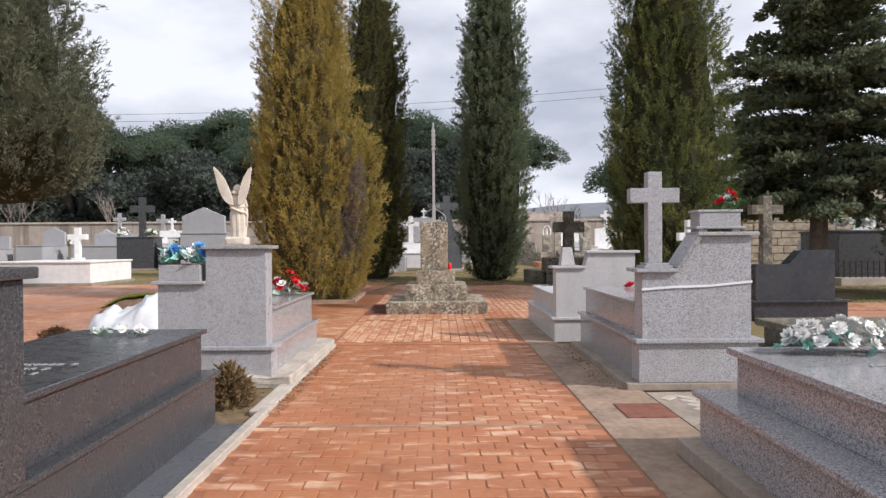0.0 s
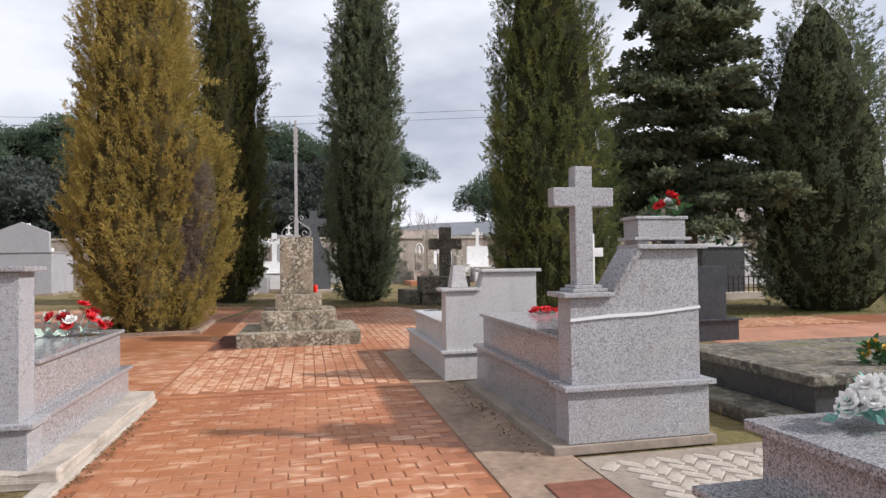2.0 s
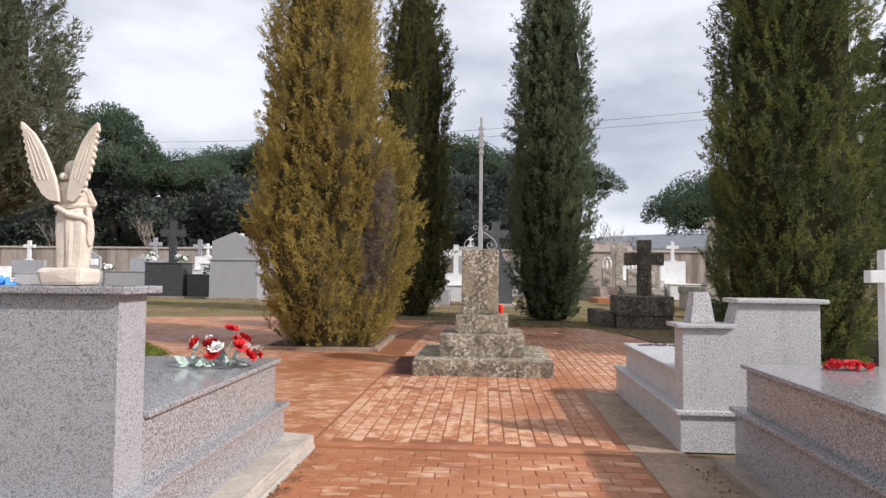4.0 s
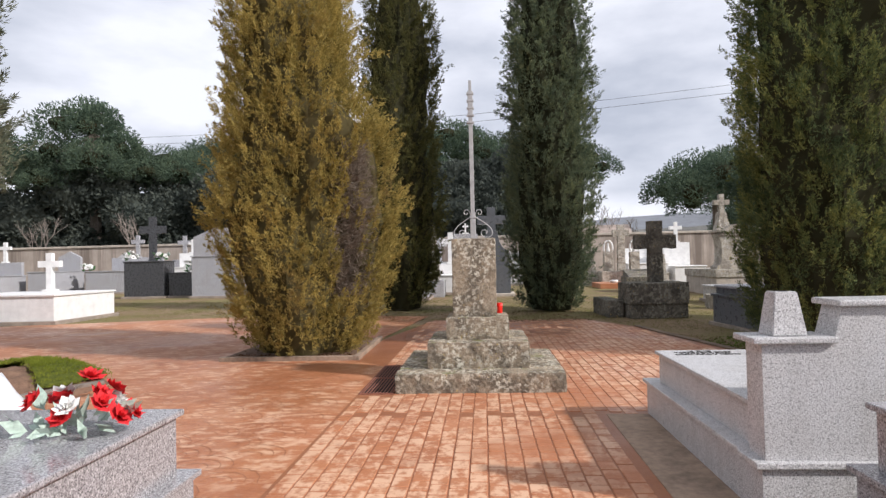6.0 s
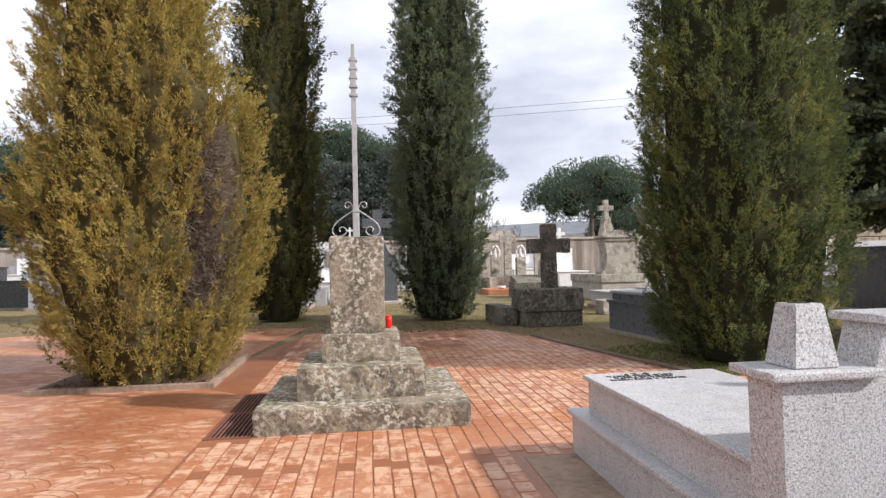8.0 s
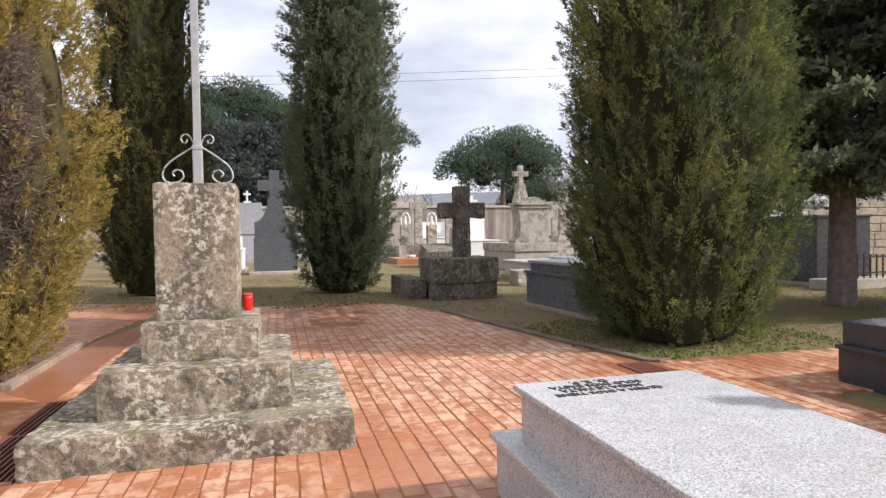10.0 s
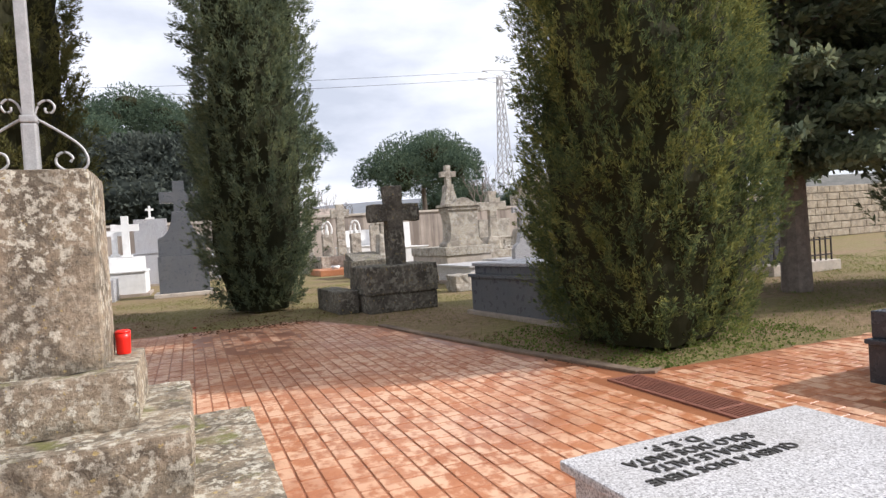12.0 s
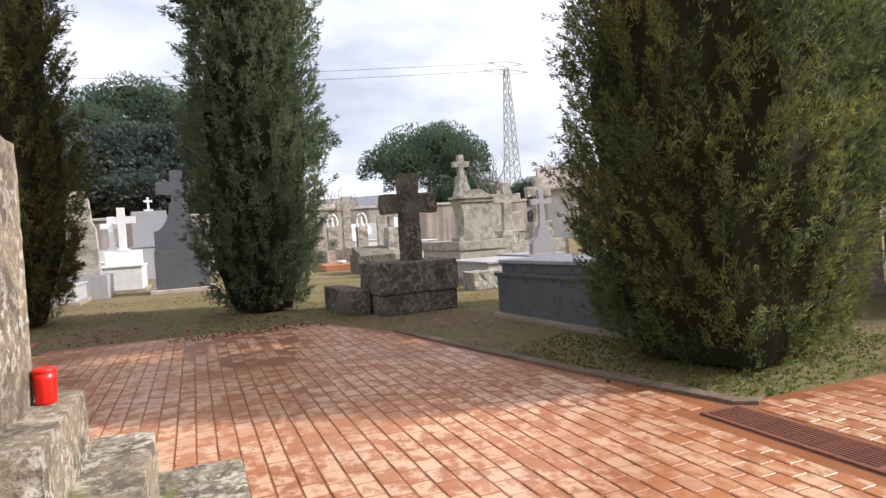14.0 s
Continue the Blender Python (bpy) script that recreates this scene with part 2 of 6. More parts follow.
def foliage(name, dark, mid, tip, brown=0.0, scale=1.0):
    k = Mat(name, 0.8, spec=0.08)
    a = k.math("ADD", k.math("MULTIPLY", k.each(), 0.18), k.math("ADD", k.math("MULTIPLY", k.noise(0.9 * scale, 3, 0.6), 0.40), k.math("MULTIPLY", k.noise(4.5 * scale, 4, 0.65, (1, 1, 0.55), (5, 3, 1)), 0.44)))
    c = k.ramp(a, (0.30, dark), (0.48, mid), (0.68, tip))
    if brown:
        p = k.ramp(k.noise(0.55 * scale, 3, 0.5, at=(3, 0, 2)), (0.60, 0.0), (0.68, brown))
        c = k.mix(p, c, (0.17, 0.105, 0.07))
    k.colour(c)
    tr = k.t.nodes.new("ShaderNodeBsdfTranslucent")
    mx = k.t.nodes.new("ShaderNodeMixShader")
    mx.inputs[0].default_value = 0.38
    k.link(c, tr.inputs["Color"])
    k.link(k.b.outputs["BSDF"], mx.inputs[1])
    k.link(tr.outputs["BSDF"], mx.inputs[2])
    k.link(mx.outputs["Shader"], k.t.nodes["Material Output"].inputs["Surface"])
    return k.m


F_CYPRESS = foliage("cypress_green", (0.042, 0.066, 0.042), (0.105, 0.138, 0.060), (0.350, 0.345, 0.100))
F_BACK = foliage("dark_cypress_green", (0.062, 0.086, 0.066), (0.132, 0.165, 0.102), (0.265, 0.285, 0.140))
F_GOLD = foliage("golden_cypress", (0.130, 0.114, 0.040), (0.330, 0.262, 0.080), (0.600, 0.460, 0.140), 0.6)
# Brown inner twigs, darkened: shade within the golden crown is put into the colour.
F_GOLD_INNER_SHADE = foliage("golden_cypress_inner_shade", (0.060, 0.052, 0.024), (0.110, 0.090, 0.040), (0.170, 0.130, 0.060))
F_DEAD = foliage("dead_grey_twigs", (0.150, 0.118, 0.090), (0.250, 0.200, 0.155), (0.380, 0.315, 0.255))
F_GREY = foliage("grey_green_conifer", (0.066, 0.077, 0.058), (0.138, 0.152, 0.105), (0.240, 0.245, 0.150))
F_GREENGOLD = foliage("olive_cypress", (0.050, 0.060, 0.030), (0.115, 0.118, 0.045), (0.210, 0.185, 0.062))
F_CEDAR = foliage("cedar_green", (0.080, 0.104, 0.080), (0.155, 0.185, 0.120), (0.275, 0.295, 0.160))
F_PINE = foliage("stone_pine_green", (0.045, 0.070, 0.052), (0.090, 0.130, 0.090), (0.150, 0.190, 0.115), scale=0.3)
# Greyed, low-contrast greens: the haze over the far woods is mixed into them.
F_SHRUB = foliage("hazy_undergrowth", (0.060, 0.072, 0.064), (0.085, 0.100, 0.086), (0.120, 0.132, 0.105), scale=0.3)
F_GRASS = foliage("grass_blades", (0.075, 0.085, 0.024), (0.150, 0.155, 0.042), (0.260, 0.225, 0.080), scale=0.6)
F_IVY = foliage("ground_ivy_leaves", (0.055, 0.085, 0.022), (0.115, 0.160, 0.036), (0.215, 0.260, 0.068))
F_TURF = foliage("turf_blades", (0.090, 0.120, 0.015), (0.180, 0.215, 0.028), (0.300, 0.320, 0.050))
F_DRY = foliage("dry_shrub", (0.110, 0.075, 0.040), (0.220, 0.150, 0.075), (0.360, 0.260, 0.140))
# Inner twigs near black: the shade deep in the crowns is put into the colour.
F_INNER_SHADE = foliage("inner_twigs_painted_shade", (0.022, 0.024, 0.014), (0.040, 0.042, 0.022), (0.062, 0.058, 0.030))
F_BED = foliage("rust_shrub", (0.050, 0.040, 0.022), (0.115, 0.065, 0.035), (0.190, 0.100, 0.060))


def make_paver(name, kind):
    """Stamped paving: terracotta pigment, rubbed pale on the crowns, dark and muddy in patches."""
    k = Mat(name, 0.55, spec=0.4, placed=True)
    n1 = k.noise(0.9, 5, 0.6)
    n2 = k.noise(24, 5, 0.65, at=(4, 4, 4))
    c = k.ramp(k.mix(0.35, n1, n2), (0.30, (0.285, 0.098, 0.043)), (0.5, (0.41, 0.160, 0.072)), (0.70, (0.50, 0.220, 0.106)))
    wet = k.noise(0.42, 4, 0.55, at=(6, 1, 0))
    if kind == "joint":
        c = k.mix(0.42, c, (0.13, 0.052, 0.028))
    else:
        e = k.each()
        c = k.mix(k.math("MULTIPLY", e, 0.22), c, (0.30, 0.125, 0.07))
        where = k.ramp(k.noise(0.55, 4, 0.6, at=(1.7, 0.4, 0)), (0.32, 0.0), (0.50, 1.0))
        if kind == "walk":
            spot = k.noise(5.0, 4, 0.6, (0.5, 1.6, 1), (2, 6, 1))
            low, high, most = 0.53, 0.66, 0.64
        elif kind == "fan":
            spot = k.noise(6.5, 4, 0.6, (0.8, 1.5, 1), (2, 6, 1))
            low, high, most = 0.48, 0.62, 0.55
        else:
            spot = k.noise(7.5, 4, 0.62, (1.25, 0.9, 1), (2, 6, 1))
            low, high, most = 0.43, 0.56, 0.62
        spot = k.math("ADD", spot, k.math("MULTIPLY", k.math("SUBTRACT", e, 0.5), 0.10))
        flat_top = k.ramp(k.up(), (0.93, 0.25), (0.99, 1.0))
        pale = k.math("MULTIPLY", k.math("MULTIPLY", k.ramp(spot, (low, 0.0), (high, most)), where), flat_top)
        c = k.mix(pale, c, (0.76, 0.52, 0.35))
        dust = k.ramp(k.noise(0.8, 5, 0.6, at=(8, 3, 2)), (0.52, 0.0), (0.75, 0.30))
        c = k.mix(dust, c, (0.56, 0.33, 0.21))
        c = k.mix(k.ramp(k.noise(3.0, 5, 0.65, at=(3, 9, 5)), (0.56, 0.0), (0.72, 0.5)), c, (0.25, 0.098, 0.05))
    k.colour(c)
    k.roughness(k.ramp(wet, (0.40, 0.36), (0.62, 0.70)))
    k.bump(k.mix(0.5, k.noise(60, 5, 0.7), k.noise(13, 3, 0.6)), 0.35, 0.008)
    return k.m


PAVER = make_paver("terracotta_stamped_paver", "walk")
PAVER_WORN = make_paver("worn_terracotta_paver", "grid")
PAVER_FAN = make_paver("fan_stamped_terracotta", "fan")
PAVER_JOINT = make_paver("terracotta_joint", "joint")
MUD = plain("wet_red_mud", (0.305, 0.135, 0.078), 0.40, var=0.22, scale=2.0, bump=0.12)


def make_ground():
    k = Mat("earth_and_thin_grass", 0.97, spec=0.2)
    c = k.ramp(k.noise(7, 6, 0.7), (0.3, (0.14, 0.095, 0.055)), (0.6, (0.26, 0.185, 0.108)), (0.8, (0.35, 0.26, 0.16)))
    g = k.ramp(k.noise(0.35, 5, 0.62), (0.40, 0.0), (0.58, 0.85))
    g2 = k.ramp(k.noise(9, 5, 0.7, at=(3, 5, 0)), (0.35, 0.35), (0.6, 1.0))
    c = k.mix(k.math("MULTIPLY", g, g2), c, k.ramp(k.noise(16, 4, 0.7), (0.35, (0.11, 0.115, 0.034)), (0.7, (0.26, 0.23, 0.08))))
    k.colour(c)
    k.bump(k.noise(28, 6, 0.75), 0.8, 0.03)
    return k.m


GROUND = make_ground()
RED_EARTH = plain("red_earth", (0.40, 0.19, 0.115), 0.9, var=0.3, scale=1.3, bump=0.4)


# ---- mesh helpers ----
def obj(name, bm, material, smooth=False):
    me = bpy.data.meshes.new(name)
    bm.to_mesh(me)
    bm.free()
    me.materials.append(material)
    if smooth:
        me.polygons.foreach_set("use_smooth", [True] * len(me.polygons))
    return new(name, me)


def part(name, bm, material, parent, label="", smooth=False):
    ob = obj(name, bm, material, smooth)
    ob.parent = parent
    return tagged(ob, label)


def thing(name, label, category, at=(0, 0, 0), group="", turn=0):
    ob = new(name)
    ob.empty_display_size = 0.1
    ob.matrix_basis = pose(*at, 0, 0, turn)
    return tagged(ob, label, category, group)


def box(x0, x1, y0, y1, z0, z1, bev=0.006, bm=None):
    """A block with softened edges."""
    bm = bm or bmesh.new()
    m = Matrix.LocRotScale(((x0 + x1) / 2, (y0 + y1) / 2, (z0 + z1) / 2), None, (x1 - x0, y1 - y0, z1 - z0))
    r = bmesh.ops.create_cube(bm, size=1, matrix=m)
    if bev:
        es = list({e for v in r["verts"] for e in v.link_edges})
        bmesh.ops.bevel(bm, geom=es, offset=bev, segments=2, affect="EDGES", profile=0.6)
    return bm


def prism(points, axis, a, b, bev=0.006, bm=None):
    """An outline pushed from a to b along x, y or z. Points are the two other coordinates, in order x, y, z."""
    bm = bm or bmesh.new()

    def at(p, v):
        return {"x": (v, p[0], p[1]), "y": (p[0], v, p[1]), "z": (p[0], p[1], v)}[axis]

    f = bm.faces.new([bm.verts.new(at(p, a)) for p in points])
    r = bmesh.ops.extrude_face_region(bm, geom=[f])
    vs = [g for g in r["geom"] if isinstance(g, bmesh.types.BMVert)]
    step = Vector(at((0, 0), b)) - Vector(at((0, 0), a))
    bmesh.ops.translate(bm, verts=vs, vec=step)
    bmesh.ops.recalc_face_normals(bm, faces=bm.faces)
    if bev:
        sharp = [e for e in bm.edges if len(e.link_faces) == 2 and e.calc_face_angle() > 0.6]
        bmesh.ops.bevel(bm, geom=sharp, offset=bev, segments=2, affect="EDGES", profile=0.6)
    return bm


def rough_up(bm, amount, size, seed=0, cuts=0):
    """Wear a block: cut it finer and push its surface in and out."""
    if cuts:
        bmesh.ops.subdivide_edges(bm, edges=bm.edges, cuts=cuts, use_grid_fill=True)
    bm.normal_update()
    off = Vector((seed * 3.7, seed * 1.3, seed * 2.1))
    for v in bm.verts:
        n = noise.fractal(v.co / size + off, 0.7, 2.1, 4)
        v.co += v.normal * n * amount
    return bm


def tube(points, radius, sides=8, bm=None, taper=None):
    """A round bar along points."""
    bm = bm or bmesh.new()
    pts = [Vector(p) for p in points]
    rings = []
    for i, p in enumerate(pts):
        d = (pts[min(i + 1, len(pts) - 1)] - pts[max(i - 1, 0)]).normalized()
        u = d.orthogonal().normalized() if abs(d.z) > 0.9 or abs(d.x) > 0.99 else d.cross(Vector((0, 0, 1))).normalized()
        w = d.cross(u)
        r = radius if taper is None else radius + (taper - radius) * i / (len(pts) - 1)
        rings.append([bm.verts.new(p + (u * math.cos(a) + w * math.sin(a)) * r) for a in (2 * math.pi * k / sides for k in range(sides))])
    for a, b in zip(rings, rings[1:]):
        for k in range(sides):
            bm.faces.new((a[k], a[(k + 1) % sides], b[(k + 1) % sides], b[k]))
    bm.faces.new(rings[0][::-1])
    bm.faces.new(rings[-1])
    return bm


def lathe(profile, sides=20, bm=None, at=(0, 0, 0)):
    """A turned shape from (radius, height) pairs."""
    bm = bm or bmesh.new()
    rings = [[bm.verts.new((at[0] + r * math.cos(2 * math.pi * k / sides), at[1] + r * math.sin(2 * math.pi * k / sides), at[2] + z)) for k in range(sides)] for r, z in profile]
    for a, b in zip(rings, rings[1:]):
        for k in range(sides):
            bm.faces.new((a[k], a[(k + 1) % sides], b[(k + 1) % sides], b[k]))
    bm.faces.new(rings[0][::-1])
    bm.faces.new(rings[-1])
    return bm


def mesh_from(name, verts, faces, material, parent=None):
    me = bpy.data.meshes.new(name)
    me.from_pydata(verts, [], faces)
    me.materials.append(material)
    ob = new(name, me)
    ob.parent = parent
    return ob


def quads_mesh(name, v, material, parent=None):
    """One mesh of loose quads from an array of shape (n, 4, 3)."""
    n = len(v)
    me = bpy.data.meshes.new(name)
    me.vertices.add(n * 4)
    me.vertices.foreach_set("co", v.reshape(-1).astype(np.float32))
    me.loops.add(n * 4)
    me.loops.foreach_set("vertex_index", np.arange(n * 4, dtype=np.int32))
    me.polygons.add(n)
    me.polygons.foreach_set("loop_start", np.arange(0, n * 4, 4, dtype=np.int32))
    me.polygons.foreach_set("loop_total", np.full(n, 4, dtype=np.int32))
    me.update(calc_edges=True)
    me.materials.append(material)
    ob = new(name, me)
    ob.parent = parent
    return ob


def unit(a):
    return a / np.maximum(np.linalg.norm(a, axis=-1, keepdims=True), 1e-9)


def blades(rng, base, way, length, width, per, spread):
    """Sprays of narrow leaf blades: per blades from each base point, fanned round way."""
    n = len(base)
    b = np.repeat(base, per, 0)
    d = unit(np.repeat(way, per, 0) + rng.normal(0, spread, (n * per, 3)))
    ln = np.repeat(length, per)[:, None] * rng.uniform(0.55, 1.1, (n * per, 1))
    side = unit(np.cross(d, rng.normal(0, 1, (n * per, 3))))
    w = ln * width
    b = b + rng.normal(0, 0.12, (n * per, 3)) * ln
    mid = b + d * ln * 0.45
    return np.stack([b, mid + side * w, b + d * ln, mid - side * w], 1)


# ---- trees ----
def crown_radius(profile, u):
    xs, ys = zip(*profile)
    return np.interp(u, xs, ys)


def cypress(label, at, height, radius, profile, material, seed, tufts, sprays, size, lean=0.0, skirt=0.04, stray=0, inside=None, dead=None, lobe=None):
    """A columnar cypress: trunk, and a crown of tufts of upright sprays over a shell painted dark as shade."""
    rng = np.random.default_rng(seed)
    tree = thing("cypress_tree", label, "tree", at)
    trunk = tube([(0, 0, -0.05), (0.02, 0, height * 0.3), (0.0, 0.03, height * 0.75)], 0.22, 10, taper=0.05)
    part("trunk", trunk, BARK, tree)
    ph = rng.uniform(0, 6.28, 12)

    def lump(th, u):
        z = np.asarray(skirt + u * (height - skirt))
        notch = 0.0
        if lobe:        # one flank ends lower than the rest of the crown
            away = np.abs((th - lobe[0] + np.pi) % (2 * np.pi) - np.pi)
            notch = -lobe[3] * np.clip((z - lobe[2]) / 0.5, 0, 1) * np.clip((lobe[1] - away) / 0.3, 0, 1)
        return notch + (0.085 * np.sin(3 * th + ph[0] + 4 * u) + 0.06 * np.sin(5 * th + ph[1] - 9 * u) + 0.05 * np.sin(2 * th + ph[2] + 14 * u)
                + 0.035 * np.sin(9 * th + ph[3] + 21 * u) + 0.03 * np.sin(7 * th + ph[4] - 33 * u))

    # inside: a closed shell, its dark colour standing for shade between the tufts
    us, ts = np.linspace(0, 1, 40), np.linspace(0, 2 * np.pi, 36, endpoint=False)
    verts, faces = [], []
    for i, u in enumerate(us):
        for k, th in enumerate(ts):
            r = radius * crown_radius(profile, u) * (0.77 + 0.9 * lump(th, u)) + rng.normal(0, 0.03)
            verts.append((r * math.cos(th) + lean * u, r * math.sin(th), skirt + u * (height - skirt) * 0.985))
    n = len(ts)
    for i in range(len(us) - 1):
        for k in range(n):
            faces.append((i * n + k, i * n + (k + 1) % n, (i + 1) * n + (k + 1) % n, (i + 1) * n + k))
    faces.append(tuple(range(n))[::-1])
    mesh_from("inner_foliage", verts, faces, inside or F_INNER_SHADE, tree)
    # tufts
    grid = np.linspace(0, 1, 400)
    dens = crown_radius(profile, grid) + 0.05
    u = np.interp(rng.uniform(0, 1, tufts), np.cumsum(dens) / dens.sum(), grid)
    th = rng.uniform(0, 2 * np.pi, tufts)
    r = radius * crown_radius(profile, u) * (0.90 + lump(th, u)) + rng.normal(0, 0.055 * radius, tufts)
    c = np.stack([r * np.cos(th) + lean * u, r * np.sin(th), skirt + u * (height - skirt)], 1)
    out = np.stack([np.cos(th), np.sin(th), np.zeros(tufts)], 1)
    if dead:        # a bare patch of dead grey twigs
        zc = (c[:, 2] - dead[2]) / (dead[3] - dead[2])
        width = dead[1] * (0.75 + 0.35 * np.sin(9 * zc) + 0.2 * np.sin(23 * zc + 1))
        away = np.abs((th - dead[0] + 0.12 * np.sin(6 * zc) + np.pi) % (2 * np.pi) - np.pi)
        bare = (zc > 0) & (zc < 1) & (away < width)
        n = 3600
        a, z = dead[0] + rng.normal(0, dead[1] * 0.62, n), rng.uniform(dead[2] - 0.1, dead[3] + 0.15, n)
        rr = radius * crown_radius(profile, z / height) * (0.83 + 0.8 * lump(a, z / height)) * rng.uniform(0.93, 1.06, n)
        p = np.stack([rr * np.cos(a), rr * np.sin(a), z], 1)
        w = unit(np.stack([np.cos(a), np.sin(a), np.full(n, 0.5)], 1) + rng.normal(0, 0.6, (n, 3)))
        quads_mesh("dead_patch", blades(rng, p, w, np.full(n, 0.16), 0.05, 2, 0.3), F_DEAD, tree)
        keep = np.where(~bare)[0]
        c, out, th, u, r = c[keep], out[keep], th[keep], u[keep], r[keep]
        tufts = len(keep)
    tuft_way = unit(out * 0.62 + np.array([0, 0, 1.0]) + rng.normal(0, 0.25, (tufts, 3)))
    tl = rng.uniform(0.6, 1.7, tufts) * (size * 2.6 + 0.16)
    k = np.repeat(np.arange(tufts), sprays)
    s = rng.uniform(0, 1, len(k))
    rad = (1 - s * 0.8) * 0.30
    base = c[k] + tuft_way[k] * (s * tl[k])[:, None] + unit(rng.normal(0, 1, (len(k), 3))) * (rad * tl[k] * rng.uniform(0.3, 1, len(k)))[:, None]
    way = unit(tuft_way[k] + out[k] * 0.3 + rng.normal(0, 0.42, (len(k), 3)))
    v = blades(rng, base, way, np.full(len(k), size) * rng.uniform(0.6, 1.35, len(k)), 0.085, 4, 0.34)
    v[..., 2] = np.maximum(v[..., 2], 0.03)
    more = [v]
    for _ in range(stray):      # loose twigs that stick out
        a, uu = rng.uniform(0, 6.28), rng.uniform(0.35, 0.9)
        rr = radius * crown_radius(profile, uu)
        n = 70
        s = rng.uniform(0.75, 1.0, n)[:, None] + rng.uniform(0, 0.42, (n, 1))
        p = np.array((math.cos(a), math.sin(a), 0)) * rr * s + np.array((0, 0, skirt + uu * height)) + np.array((0, 0, 0.9)) * (s - 0.8) * rng.uniform(0.2, 1) + rng.normal(0, 0.045, (n, 3))
        more.append(blades(rng, p, np.tile((math.cos(a), math.sin(a), 0.5), (n, 1)), np.full(n, size * 1.3), 0.12, 3, 0.5))
    quads_mesh("crown", np.concatenate(more), material, tree)
    return tree


TALL = ((0, 0.62), (0.06, 0.84), (0.16, 0.97), (0.3, 1.0), (0.5, 0.93), (0.7, 0.76), (0.86, 0.5), (0.95, 0.26), (1, 0.02))
FAT = ((0, 0.70), (0.07, 0.90), (0.18, 1.0), (0.34, 1.0), (0.55, 0.86), (0.75, 0.66), (0.9, 0.4), (1, 0.05))
CONE = ((0, 0.7), (0.1, 1.0), (0.3, 0.9), (0.55, 0.62), (0.8, 0.32), (1, 0.02))
SPREADING = ((0, 0.55), (0.05, 0.85), (0.16, 1.0), (0.3, 0.9), (0.5, 0.68), (0.75, 0.38), (1, 0.03))
SLIM = ((0, 0.60), (0.04, 0.78), (0.12, 0.95), (0.25, 1.0), (0.45, 0.97), (0.7, 0.88), (0.88, 0.62), (0.97, 0.3), (1, 0.03))

cypress("tall golden-green cypress with browned patches in a kerbed bed", (-3.1, 17.25, 0), 10.2, 1.47, FAT, F_GOLD, 11, 3300, 36, 0.068, stray=5, inside=F_GOLD_INNER_SHADE, dead=(-0.56, 0.21, 1.15, 3.5), lobe=(-0.1, 1.0, 4.2, 0.42))
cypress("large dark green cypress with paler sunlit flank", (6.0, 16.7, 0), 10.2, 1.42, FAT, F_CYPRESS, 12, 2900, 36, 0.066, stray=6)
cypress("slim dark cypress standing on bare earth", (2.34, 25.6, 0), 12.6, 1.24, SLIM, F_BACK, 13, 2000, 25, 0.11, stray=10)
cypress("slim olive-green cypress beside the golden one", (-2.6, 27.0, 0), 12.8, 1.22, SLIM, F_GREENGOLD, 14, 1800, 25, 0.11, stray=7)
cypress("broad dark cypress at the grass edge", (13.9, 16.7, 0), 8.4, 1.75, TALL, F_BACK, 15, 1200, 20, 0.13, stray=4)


def stone_pine(label, at, height, spread, seed, material=F_PINE, flat=0.55, group="", deep=0.68, n=300, needle=0.0):
    """A stone pine: bare trunk, forking limbs and an umbrella of needle clumps."""
    rng = np.random.default_rng(seed)
    tree = thing("stone_pine", label, "tree", at, group)
    fork = height * 0.5
    bm = tube([(0, 0, -0.1), (0.15, 0.05, fork * 0.5), (0.1, 0, fork)], 0.035 * height * 0.6, 9, taper=0.022 * height * 0.6)
    lobes = []
    for i in range(13):
        a = 2.4 * i + rng.uniform(-0.4, 0.4)
        rr = spread * math.sqrt((i + 0.3) / 13) * 0.72
        zz = height * (1 - flat * 0.34) - 0.42 * height * flat * (rr / spread) ** 2 - rng.uniform(0, 0.08) * height
        lobes.append((rr * math.cos(a), rr * math.sin(a), zz, spread * rng.uniform(0.30, 0.42)))
        if i % 2:
            tube([(0.1, 0, fork), (rr * 0.45 * math.cos(a), rr * 0.45 * math.sin(a), fork + (zz - fork) * 0.55), (rr * math.cos(a), rr * math.sin(a), zz)], 0.012 * height * 0.6, 6, bm, taper=0.04)
    part("trunk", bm, BARK, tree)
    # Added lumps close the gaps; their dark colour paints the crown's inner shade.
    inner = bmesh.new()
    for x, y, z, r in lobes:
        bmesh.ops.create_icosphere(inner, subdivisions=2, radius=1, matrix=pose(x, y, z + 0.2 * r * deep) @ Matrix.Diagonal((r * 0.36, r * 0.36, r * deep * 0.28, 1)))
    part("inner_crown", rough_up(inner, 0.25, 0.8, seed), F_INNER_SHADE, tree)
    base, way = [], []
    for x, y, z, r in lobes:
        d = unit(rng.normal(0, 1, (n, 3)))
        d[:, 2] = np.abs(d[:, 2]) * 1.1 - 0.35
        d = unit(d)
        base.append(np.array((x, y, z)) + d * np.array((r, r, r * deep)) * rng.uniform(0.62, 1.0, (n, 1)))
        way.append(unit(d + (0, 0, 0.5)))
    base, way = np.concatenate(base), np.concatenate(way)
    v = blades(rng, base, way, np.full(len(base), needle or 0.035 * spread + 0.2), 0.16, 3, 0.6)
    quads_mesh("crown", v, material, tree)
    return tree


